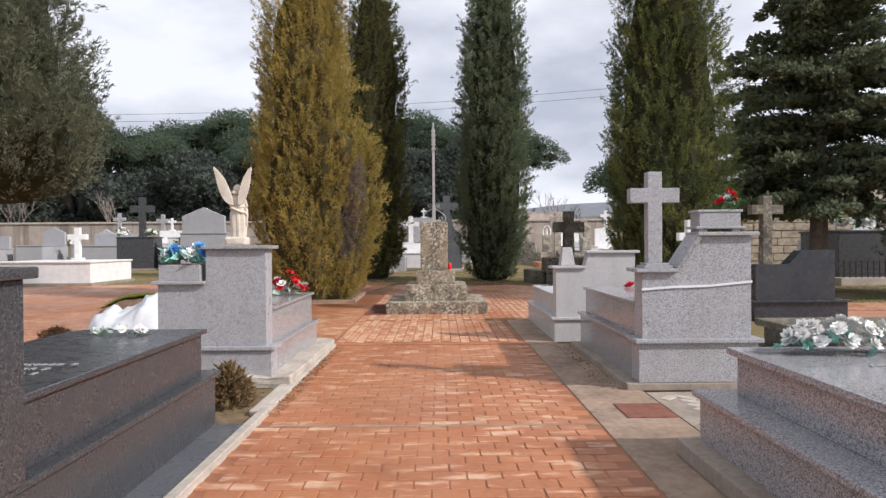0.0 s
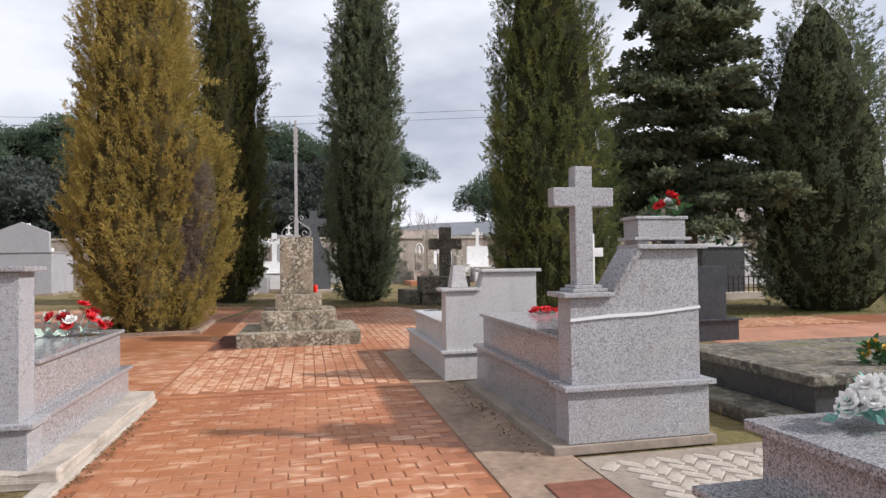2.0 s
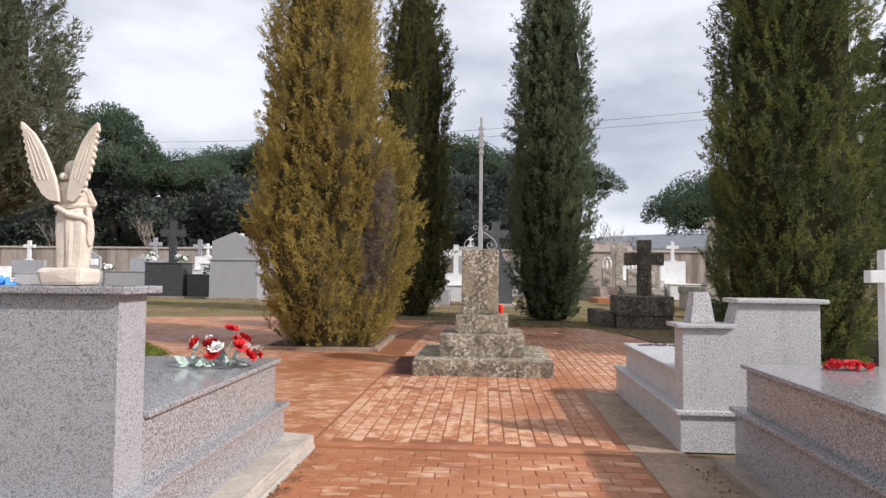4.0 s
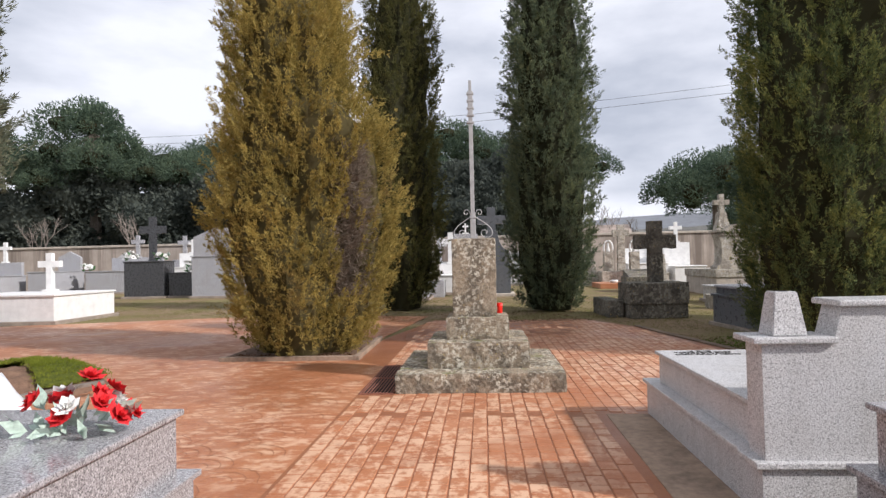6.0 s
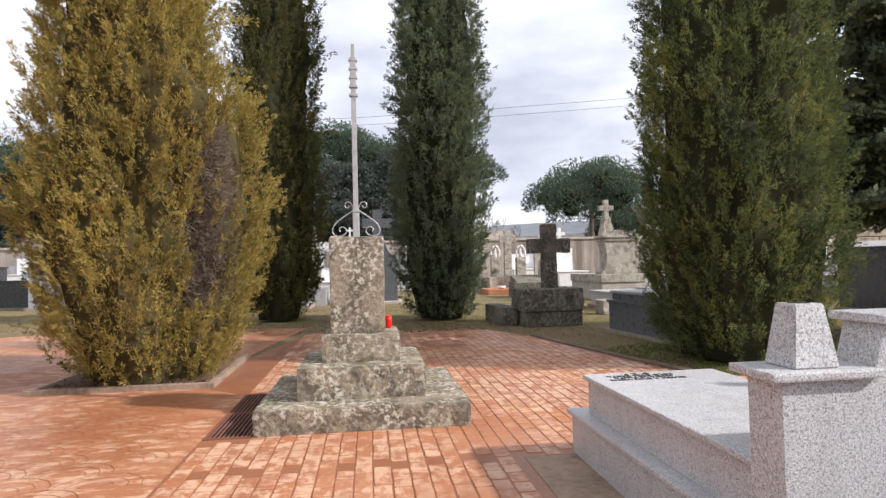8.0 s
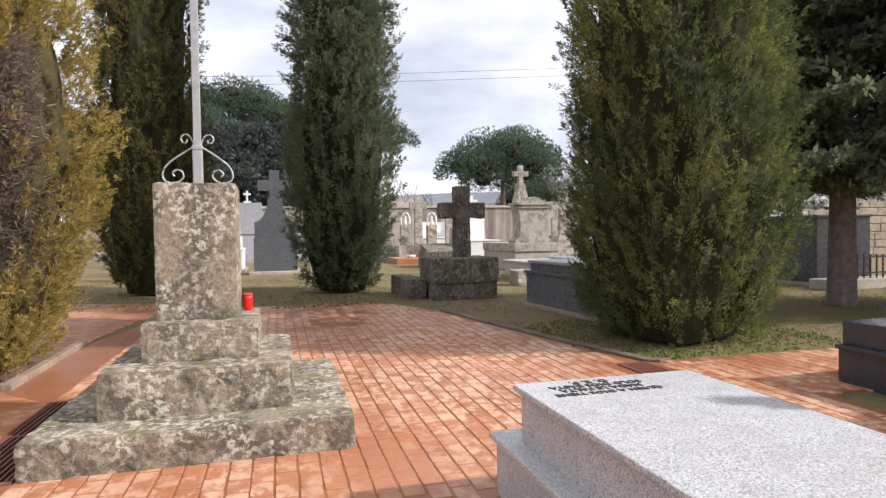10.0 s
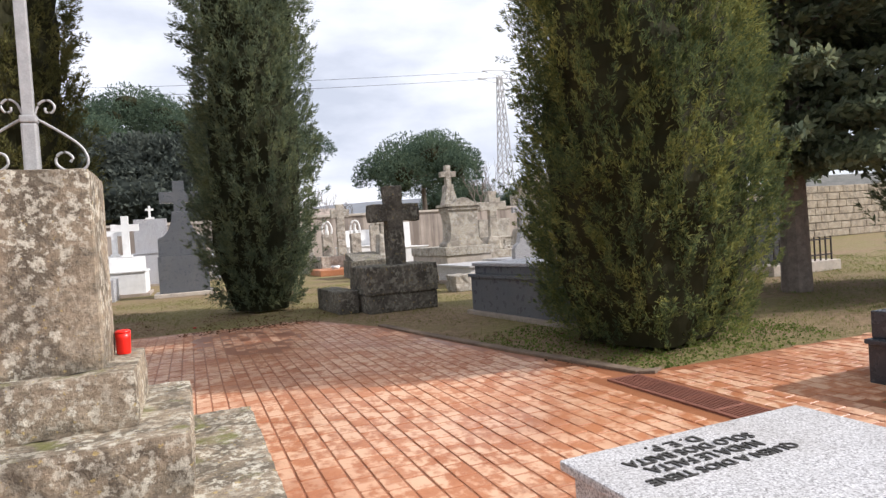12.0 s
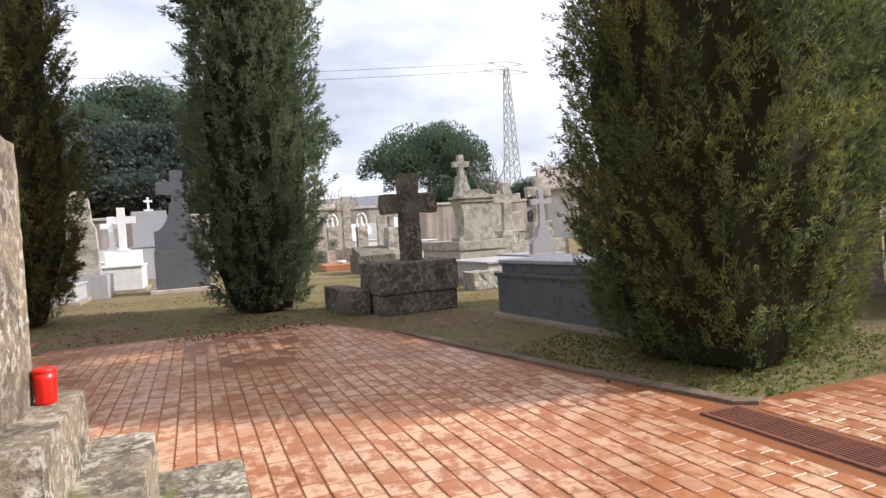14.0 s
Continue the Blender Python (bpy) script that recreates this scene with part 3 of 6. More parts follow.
def cedar(label, at, height, radius, seed, low=2.2):
    """A dark conifer with tiers of level boughs."""
    rng = np.random.default_rng(seed)
    tree = thing("cedar_tree", label, "tree", at)
    bm = tube([(0, 0, -0.1), (0.05, 0, height * 0.4), (0, 0.05, height * 0.97)], 0.27, 10, taper=0.04)
    base, way = [], []
    for i in range(230):
        u = rng.uniform(0, 1) ** 1.15
        z = low + u * (height - low)
        a = rng.uniform(0, 6.28)
        ln = radius * (1 - u * 0.68) * rng.uniform(0.65, 1.1)
        tip = Vector((ln * math.cos(a), ln * math.sin(a), z + ln * 0.05 - 0.35 + 0.3 * u))
        mid = Vector((ln * 0.5 * math.cos(a), ln * 0.5 * math.sin(a), z + 0.12))
        tube([(0, 0, z - 0.2), mid, tip], 0.04, 5, bm, taper=0.012)
        n = int(90 + 200 * ln / radius)
        t = rng.uniform(0.18, 1.03, n)[:, None]
        side = np.array((-math.sin(a), math.cos(a), 0))
        p = np.array(mid) * (2 * t * (1 - t)) * 1.0 + np.array(tip) * t * t + np.array((0, 0, z - 0.2)) * (1 - t) ** 2
        wid = 0.52 * (1.08 - t) * ln ** 0.5 + 0.12
        p = p + side * rng.uniform(-1, 1, (n, 1)) * wid + np.array((0, 0, 1.0)) * rng.normal(0, 0.06, (n, 1))
        base.append(p)
        way.append(np.tile((math.cos(a) * 0.8, math.sin(a) * 0.8, 0.15), (n, 1)))
    part("trunk", bm, BARK, tree)
    base, way = np.concatenate(base), unit(np.concatenate(way))
    v = blades(rng, base, way, np.full(len(base), 0.19), 0.26, 3, 0.6)
    quads_mesh("crown", v, F_CEDAR, tree)
    return tree


cedar("big dark cedar with level boughs and a bare lower trunk", (11.1, 18.6, 0), 13.2, 3.4, 21)

FAR_PINES = "pines behind the wall"
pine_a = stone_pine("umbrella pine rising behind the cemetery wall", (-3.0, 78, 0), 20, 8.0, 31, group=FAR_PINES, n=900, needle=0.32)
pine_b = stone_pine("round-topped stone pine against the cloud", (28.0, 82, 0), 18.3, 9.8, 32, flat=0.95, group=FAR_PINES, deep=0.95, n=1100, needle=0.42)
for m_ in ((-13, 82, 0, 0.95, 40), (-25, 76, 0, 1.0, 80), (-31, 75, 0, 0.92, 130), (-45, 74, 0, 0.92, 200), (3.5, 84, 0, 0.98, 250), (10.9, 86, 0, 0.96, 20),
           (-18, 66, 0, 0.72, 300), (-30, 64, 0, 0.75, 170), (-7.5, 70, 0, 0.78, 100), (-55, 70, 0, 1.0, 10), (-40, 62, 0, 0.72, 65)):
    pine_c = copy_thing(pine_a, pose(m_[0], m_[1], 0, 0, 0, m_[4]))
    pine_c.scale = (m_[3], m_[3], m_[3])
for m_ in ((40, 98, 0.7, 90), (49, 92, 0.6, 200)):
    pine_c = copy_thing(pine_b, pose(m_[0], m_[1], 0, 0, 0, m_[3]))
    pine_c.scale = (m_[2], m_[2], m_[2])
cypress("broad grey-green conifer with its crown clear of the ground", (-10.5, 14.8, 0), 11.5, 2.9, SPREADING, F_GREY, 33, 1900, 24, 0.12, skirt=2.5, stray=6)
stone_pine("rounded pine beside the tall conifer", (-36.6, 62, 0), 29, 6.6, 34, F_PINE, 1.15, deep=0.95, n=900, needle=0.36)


def woods(name, label, spots, material, seed, size=0.42, per=150):
    """Dense far scrub and tree crowns: rounded dark masses covered with sprays."""
    rng = np.random.default_rng(seed)
    V, F, base, way = [], [], [], []
    for x, y, z, r, h in spots:
        n0, seg, ring = len(V), 12, 7
        for i in range(ring):
            t = math.pi * (0.04 + 0.92 * i / (ring - 1))
            for k in range(seg):
                a = 2 * math.pi * k / seg
                q = 0.66 * (1 + 0.14 * math.sin(3 * a + x) + rng.normal(0, 0.05))
                V.append((x + r * q * math.sin(t) * math.cos(a), y + r * q * math.sin(t) * math.sin(a), max(-0.1, z + h * q * math.cos(t))))
        for i in range(ring - 1):
            for k in range(seg):
                F.append((n0 + i * seg + k, n0 + i * seg + (k + 1) % seg, n0 + (i + 1) * seg + (k + 1) % seg, n0 + (i + 1) * seg + k))
        d = unit(rng.normal(0, 1, (per, 3)))
        d[:, 1] = -np.abs(d[:, 1]) * 0.8
        base.append(np.array((x, y, z)) + d * np.array((r, r, h)) * rng.uniform(0.78, 1.02, (per, 1)))
        way.append(unit(d + (0, 0, 0.4)))
    base, way = np.concatenate(base), np.concatenate(way)
    base[:, 2] = np.maximum(base[:, 2], 0.05)
    v = blades(rng, base, way, np.full(len(base), size), 0.3, 3, 0.7)
    core = mesh_from(name, V, F, material)
    tagged(core, label, "woods", kind="stuff")
    tagged(quads_mesh("sprays", v, material, core), kind="stuff")
    return core


rng_w = random.Random(17)
woods("far_woods", "dense dark wood of pines and scrub behind the wall",
      [(x, rng_w.uniform(60, 74), rng_w.uniform(2.0, 9.5), rng_w.uniform(2.4, 4.2), rng_w.uniform(2.2, 3.6)) for x in np.linspace(-78, 4, 190)], F_SHRUB, 41, 0.42, 620)
woods("far_scrub", "low scrub and hedges beyond the cemetery wall",
      [(x, rng_w.uniform(84, 96), rng_w.uniform(0.5, 2.2), rng_w.uniform(2.2, 4.0), rng_w.uniform(1.6, 2.6)) for x in np.linspace(5, 92, 44)], F_SHRUB, 42, 0.5, 160)


def bare_tree(label, at, height, seed, group="bare trees"):
    rng = random.Random(seed)
    tree = thing("bare_tree", label, "tree", at, group)
    bm = bmesh.new()

    def grow(p, d, ln, r, depth):
        q = p + d * ln
        tube([p, (p + q) / 2 + Vector((rng.uniform(-1, 1), rng.uniform(-1, 1), 0)) * ln * 0.05, q], r, 4, bm, taper=r * 0.6)
        if depth == 0:
            return
        for _ in range(3 if depth > 1 else 4):
            nd = (d + Vector((rng.uniform(-1, 1), rng.uniform(-1, 1), rng.uniform(-0.1, 0.7))) * 0.6).normalized()
            grow(p + d * ln * rng.uniform(0.6, 1), nd, ln * rng.uniform(0.55, 0.8), r * 0.55, depth - 1)

    grow(Vector((0, 0, 0)), Vector((0, 0, 1)), height * 0.34, height * 0.014, 4)
    part("bare_crown", bm, BARE_BARK, tree)
    return tree


bare_a = bare_tree("leafless pale winter tree far off", (14.5, 76, 0), 10, 51)
for x_, y_, s_, r_ in ((18, 78, 0.8, 80), (33, 76, 1.25, 140), (37, 80, 1.1, 20), (41, 76, 1.2, 260), (-36, 54, 0.75, 200), (-15, 55, 0.6, 30), (-27, 53, 0.75, 100)):
    b_ = copy_thing(bare_a, pose(x_, y_, 0, 0, 0, r_))
    b_.scale = (s_, s_, s_)


# ---- ground and paving ----
def disc_ground():
    bm = bmesh.new()
    rings = []
    for r in (0, 12, 30, 60, 120, 300, 900, 2500):
        if r == 0:
            rings.append([bm.verts.new((0, 14, -0.012))])
            continue
        rings.append([bm.verts.new((r * math.cos(a), 14 + r * math.sin(a), -0.012)) for a in (2 * math.pi * k / 48 for k in range(48))])
    for k in range(48):
        bm.faces.new((rings[0][0], rings[1][k], rings[1][(k + 1) % 48]))
    for a, b in zip(rings[1:], rings[2:]):
        for k in range(48):
            bm.faces.new((a[k], b[k], b[(k + 1) % 48], a[(k + 1) % 48]))
    return bm


tagged(obj("ground", disc_ground(), GROUND), "bare earth with thin worn winter grass", "ground", kind="structure")


def flat(name, points, z, material, label, category="paving"):
    bm = prism(points, "z", z - 0.05, z, 0)
    return tagged(obj(name, bm, material), label, category, kind="structure")


# bed of the stamped paving, its joints; the pavers stand proud of it
paving = flat("pavement", [(-1.3, -6), (1.42, -6), (1.42, 12.4), (3.2, 12.42), (5.4, 12.5), (5.4, 13.6), (14, 13.4), (14, 15.0), (4.66, 15.32), (4.25, 17.0), (3.88, 19.0), (3.63, 20.6), (2.85, 22.5), (-1.2, 22.85), (-1.95, 18.9), (-1.95, 16.05), (-1.4, 15.5), (-1.4, 9.7), (-1.3, 9.6)],
              0.0, PAVER_JOINT, "terracotta stamped concrete paving worn pale in places")
fan_floor = flat("pavement", [(-14, 9.7), (-1.403, 9.7), (-1.403, 15.6), (-2.003, 16.2), (-2.003, 19.4), (-1.503, 24.2), (-6, 25.5), (-16, 22.5), (-24, 21), (-24, 11)],
                 -0.003, PAVER_FAN, "terracotta stamped concrete with a faint fan pattern")
flat("pavement", [(-24, 5), (-3.2, 5), (-3.2, 9.69), (-14, 9.69), (-24, 10.9)], -0.004, RED_EARTH, "trampled red earth beside the graves")
flat("pavement", [(7.0, 6.5), (16, 7.5), (16, 14.0), (7.0, 14.1)], -0.004, RED_EARTH, "trampled red earth beside the graves")

for side_, x0_, x1_, y0_, y1_ in ((1, 1.42, 2.1, -6.0, 9.62), (1, 1.40, 1.84, 9.62, 12.4)):
    tagged(obj("border_strip", box(x0_, x1_, y0_, y1_, -0.05, 0.008, 0.004), CONCRETE_STRIP), "earth-stained concrete strip along the paving", "border", kind="structure")


def paver_mesh(w, d, h=0.0065, corner=0.010, dome=0.006):
    """One paver with clipped corners and a softly sunk rim."""
    v, f = [], []
    for z, q in ((-0.01, 0.0), (h * 0.45, 0.002), (h, dome)):
        x, y, c = w / 2 - q, d / 2 - q, corner
        v += [(px, py, z) for px, py in ((-x + c, -y), (x - c, -y), (x, -y + c), (x, y - c), (x - c, y), (-x + c, y), (-x, y - c), (-x, -y + c))]
    for r in (0, 8):
        for k in range(8):
            f.append((r + k, r + (k + 1) % 8, r + 8 + (k + 1) % 8, r + 8 + k))
    f.append(tuple(range(16, 24)))
    return v, f


def lay(spots, w, d, near, parent, label, mat):
    """Pavers at (x, y): those in the near stretch are pieces of their own, the rest one joined mesh."""
    rng = random.Random(7)
    v, f = paver_mesh(w, d)
    me = bpy.data.meshes.new("paver")
    me.from_pydata(v, [], f)
    me.materials.append(mat)
    loose = [p for p in spots if near(*p)][:300]
    taken = set(loose)
    for x, y in loose:
        ob = new("paver", me)
        ob.matrix_basis = pose(x + rng.uniform(-0.003, 0.003), y + rng.uniform(-0.003, 0.003), rng.uniform(-0.003, 0.0015), rng.uniform(-0.5, 0.5), rng.uniform(-0.4, 0.4), rng.uniform(-1.1, 1.1))
        ob.parent = parent
    V, F = [], []
    for x, y in spots:
        if (x, y) in taken:
            continue
        n, dz, a = len(V), rng.uniform(-0.003, 0.0015), rng.uniform(-0.018, 0.018)
        V += [(x + px - a * py, y + py + a * px, pz + dz) for px, py, pz in v]
        F += [tuple(i + n for i in q) for q in f]
    ob = mesh_from("pavers", V, F, mat, parent)
    tagged(ob, label, kind="stuff")


BW, BD = 0.216, 0.138
walk_spots = []
for j in range(120):
    y = -6 + (j + 0.5) * BD
    if y > 9.62:
        break
    off = (j % 2) * BW / 2
    for i in range(13):
        x = -1.30 + off + (i + 0.5) * BW
        if x + BW / 2 < 1.44:
            walk_spots.append((x, y))
CW, CD = 0.141, 0.200


def kerb_x(y):
    return float(np.interp(y, (15.3, 17.0, 19.0, 20.6, 22.5), (4.62, 4.21, 3.84, 3.58, 2.85)))


plaza_spots = []
for i in range(95):
    for j in range(65):
        x, y = -1.30 + i * CW, 9.92 + j * CD + CD * ((i * 0.618) % 1)
        inside = (x < 1.36 and y < 12.4) or (x < 5.3 and 12.5 <= y < 13.7) or (x < 11.9 and 13.6 <= y < (15.17 if x > 4.75 else 14.95)) or (x < 4.5 and 14.9 <= y < 15.3) or (15.2 <= y < 22.55 and -1.8 + 0.14 * max(0, y - 18.9) < x < kerb_x(y) - 0.1)
        if not inside or (-0.82 < x < 1.04 and 13.55 < y < 15.4) or (-1.45 < x < -0.88 and 13.3 < y < 15.6) or (4.14 < x < 4.7 and 12.7 < y < 15.4) or (y < 15.5 and x < -1.35):
            continue
        plaza_spots.append((x, y))


def fans():
    """Faint stamped fan arcs, drawn as narrow joints."""
    v = []
    for i in range(13):
        for j in range(40):
            cx, cy = -1.85 - i * 0.66 - (j % 2) * 0.33, 9.85 + j * 0.31
            if cx > -1.75 or cy > 22 or (-4.5 < cx < -1.9 and 15.7 < cy < 19):
                continue
            for r in (0.12, 0.22, 0.32):
                n = 8
                for k in range(n):
                    a, b = math.pi * k / n, math.pi * (k + 1) / n
                    q = [(cx + (r + d) * math.cos(t), cy + (r + d) * math.sin(t), 0.0005) for t, d in ((a, -0.003), (a, 0.003), (b, 0.003), (b, -0.003))]
                    v.append(q)
    return np.array(v)


tagged(quads_mesh("fan_joints", fans(), PAVER_JOINT, fan_floor), "faint fan-shaped joints", kind="stuff")
tagged(obj("seam_strip", box(-1.42, 1.42, 9.66, 9.80, -0.02, 0.010, 0.004), PAVER), "narrow worn seam across the paving", "seam", kind="structure")
tagged(obj("seam_strip", rough_up(box(-1.29, 1.41, 5.715, 5.75, -0.02, 0.0105, 0.004), 0.003, 0.2, 8, 5), CONCRETE_STRIP), "pale worn seam across the walk", "seam", kind="structure")


def blot(name, label, cx, cy, rx, ry, z, material, seed):
    """A thin film with a ragged outline lying on the paving."""
    pts = []
    for k in range(64):
        a = 2 * math.pi * k / 64
        q = 1 + 0.28 * noise.fractal(Vector((math.cos(a) * 1.3, math.sin(a) * 1.3, seed)), 0.7, 2.1, 4)
        pts.append((cx + rx * q * math.cos(a), cy + ry * q * math.sin(a)))
    return tagged(obj(name, prism(pts, "z", z - 0.003, z, 0), material), label, "mud", kind="structure")


blot("mud_film", "thin wet film of red mud over the pavers", 1.55, 20.9, 0.85, 1.5, 0.0055, MUD, 3)
blot("mud_film", "thin wet film of red mud over the pavers", -0.9, 19.2, 0.6, 1.6, 0.0055, MUD, 7)


# ---- old stone cross in the middle ----
def worn_block(x0, x1, y0, y1, z0, z1, seed, amount=0.009):
    bm = box(x0, x1, y0, y1, z0, z1, 0)
    big = max(x1 - x0, y1 - y0, z1 - z0)
    for _ in range(6):
        long = [e for e in bm.edges if e.calc_length() > 0.06]
        if not long:
            break
        bmesh.ops.subdivide_edges(bm, edges=long, cuts=1, use_grid_fill=True)
    bm.normal_update()
    mid, half = Vector(((x0 + x1) / 2, (y0 + y1) / 2, (z0 + z1) / 2)), Vector(((x1 - x0) / 2, (y1 - y0) / 2, (z1 - z0) / 2))
    off = Vector((seed * 3.3, seed * 1.7, 0))
    for v in bm.verts:
        q = v.co - mid
        edge = sum(1 for k in range(3) if abs(abs(q[k]) - half[k]) < 1e-4)
        n = noise.fractal(v.co / 0.16 + off, 0.6, 2.1, 5)
        v.co += v.normal * n * amount - v.normal * (0.007 if edge == 2 else 0.014 if edge == 3 else 0)
    return bm


cross = thing("wayside_cross", "lichen-covered granite cross base with three steps and an iron shaft", "monument", (0, 0, 0))
part("lower_step", worn_block(-0.93, 1.145, 13.45, 15.5, -0.02, 0.245, 1), STONE, cross, "wide worn granite step with moss")
part("middle_step", worn_block(-0.56, 0.74, 13.78, 15.15, 0.24, 0.575, 2), STONE, cross, "worn granite step")
part("upper_step", worn_block(-0.33, 0.495, 14.05, 14.92, 0.57, 0.865, 3), STONE, cross, "worn granite block")
part("pillar", worn_block(-0.24, 0.345, 14.16, 14.76, 0.86, 1.905, 4, 0.006), STONE, cross, "square granite pillar blotched with lichen")
PX, PY = 0.05, 14.45
shaft = bmesh.new()
box(PX - 0.028, PX + 0.028, PY - 0.022, PY + 0.022, 1.90, 3.62, 0.004, shaft)
box(PX - 0.04, PX + 0.04, PY - 0.034, PY + 0.034, 2.185, 2.225, 0.008, shaft)
box(PX - 0.038, PX + 0.038, PY - 0.03, PY + 0.03, 1.90, 2.185, 0.012, shaft)
box(PX - 0.035, PX + 0.035, PY - 0.028, PY + 0.028, 3.60, 3.95, 0.008, shaft)
box(PX - 0.02, PX + 0.02, PY - 0.02, PY + 0.02, 3.94, 4.1, 0.004, shaft)
for k_ in range(5):
    box(PX - 0.048, PX + 0.048, PY - 0.034, PY + 0.034, 3.5 + k_ * 0.1, 3.53 + k_ * 0.1, 0.006, shaft)
part("iron_shaft", shaft, IRON, cross, "grey iron shaft")


def smooth(pts, n=5):
    out = []
    for k in range(len(pts) - 1):
        p = [Vector(pts[min(max(q, 0), len(pts) - 1)]) for q in (k - 1, k, k + 1, k + 2)]
        for u in (i / n for i in range(n)):
            out.append(0.5 * (2 * p[1] + (p[2] - p[0]) * u + (2 * p[0] - 5 * p[1] + 4 * p[2] - p[3]) * u * u + (3 * p[1] - p[0] - 3 * p[2] + p[3]) * u ** 3))
    return out + [Vector(pts[-1])]


def scroll(side):
    big = [(0.025, 2.235), (0.08, 2.20), (0.16, 2.145), (0.23, 2.085), (0.262, 2.02), (0.25, 1.965), (0.20, 1.945), (0.145, 1.955), (0.11, 1.99), (0.12, 2.035), (0.16, 2.048), (0.19, 2.02), (0.175, 1.995)]
    small = [(0.02, 2.20), (0.03, 2.26), (0.055, 2.315), (0.095, 2.33), (0.122, 2.30), (0.108, 2.265), (0.08, 2.268), (0.078, 2.29)]
    bm = tube(smooth([(PX + side * x, PY, z - 0.02) for x, z in big]), 0.008, 6)
    return tube(smooth([(PX + side * x, PY, z - 0.02) for x, z in small]), 0.007, 6, bm)


part("scroll", scroll(1), IRON, cross, "wrought-iron scroll", True)
part("scroll", scroll(-1), IRON, cross, "wrought-iron scroll", True)

candle = thing("grave_candle", "red plastic grave candle on the stone step", "candle", (0.392, 14.68, 0.866))
part("cup", lathe([(0.036, 0.0), (0.038, 0.005), (0.041, 0.09), (0.043, 0.125), (0.039, 0.125), (0.036, 0.08)], 20), RED_PLASTIC, candle, "", True)
part("lid", lathe([(0.044, 0.124), (0.044, 0.134), (0.03, 0.142), (0.012, 0.144)], 20), RED_PLASTIC, candle, "", True)


# ---- drain grates ----
# Flat black that stands for the shade inside openings.
SHADE_BLACK = plain("painted_shade_black", (0.012, 0.009, 0.008), 1.0, var=0.3, bump=0)
def drain(label, x0, x1, y0, y1, cross_bars=True):
    d = thing("drain_grate", label, "drain", (0, 0, 0), "drain grates")
    bm = bmesh.new()
    for a in ((x0, x0 + 0.025, y0, y1), (x1 - 0.025, x1, y0, y1), (x0 + 0.026, x1 - 0.026, y0, y0 + 0.025), (x0 + 0.026, x1 - 0.026, y1 - 0.025, y1), (x0 + 0.026, x1 - 0.026, (y0 + y1) / 2 - 0.015, (y0 + y1) / 2 + 0.015)):
        box(*a, -0.005, 0.016, 0.002, bm)
    part("frame", bm, GRATE, d)
    # No pit is cut: a black plate on the paving paints the shade below.
    part("pit", box(x0 + 0.02, x1 - 0.02, y0 + 0.02, y1 - 0.02, 0.0005, 0.003, 0), SHADE_BLACK, d, "flat black plate for the shade below the bars")
    n = 9
    bar = box(-0.008, 0.008, y0 + 0.028, y1 - 0.028, 0.004, 0.014, 0.002)
    first = None
    for k in range(n):
        x = x0 + 0.025 + (x1 - x0 - 0.05) * (k + 0.5) / n
        if first is None:
            first = part("bar", bar, GRATE, d)
        else:
            b = new("bar", first.data)
            b.parent = d
            first_at = b
        (first if k == 0 else first_at).location.x = x
    return d


drain("rusty red iron drain grate beside the cross base", -1.38, -0.95, 13.45, 15.48)
drain("rusty red iron drain grate across the paving", 4.27, 4.62, 12.79, 15.26)

SOIL_KERB = plain("earth_stained_kerb", (0.15, 0.105, 0.07), 0.95, var=0.45, scale=3, bump=0.5)
# kerbs of the planting beds
for pts_ in ([(-4.32, 16.22), (-2.02, 16.22), (-2.02, 16.12), (-4.32, 16.12)], [(-2.018, 16.12), (-1.92, 16.12), (-1.98, 18.9), (-2.08, 18.9)]):
    tagged(obj("kerb", prism(pts_, "z", -0.02, 0.07, 0.012), CONCRETE_STRIP), "low worn concrete bed kerb", "kerb", kind="structure")
tagged(obj("bed_soil", prism([(-4.32, 16.222), (-2.022, 16.222), (-2.085, 18.9), (-4.32, 18.9)], "z", -0.03, 0.035, 0), SOIL), "dark soil of the cypress bed", "soil", kind="structure")
for pts_ in ([(4.64, 15.30), (4.78, 15.33), (4.39, 17.03), (4.02, 19.03), (3.77, 20.63), (3.63, 20.6), (3.88, 19.0), (4.25, 17.0)], [(4.785, 15.33), (4.645, 15.298), (4.78, 15.2), (4.95, 15.3)]):
    tagged(obj("kerb", prism(pts_, "z", -0.02, 0.03, 0.01), SOIL_KERB), "low earth-stained kerb edging the grass", "kerb", kind="structure")


# ---- tombs ----
def slab_set(t, x0, x1, y0, y1, z_ledge, z_top, mat, cap, inset=0.05, head0=None, cap_h=0.035, over=0.035):
    """Two-tier body of a tomb with ledge and cover slab."""
    part("lower_body", box(x0, x1, y0, y1, 0.0, z_ledge, 0.004), mat, t)
    part("ledge", box(x0 - over, x1 + over, y0 - over, y1 + over, z_ledge, z_ledge + 0.035, 0.008), cap, t)
    part("upper_body", box(x0 + inset, x1 - inset, head0, y1 - inset * 2, z_ledge + 0.035, z_top - cap_h, 0.004), mat, t)
    part("cover_slab", box(x0 + inset - over, x1 - inset + over, head0, y1 - inset * 2 + over, z_top - cap_h, z_top, 0.01), cap, t, "polished cover slab")


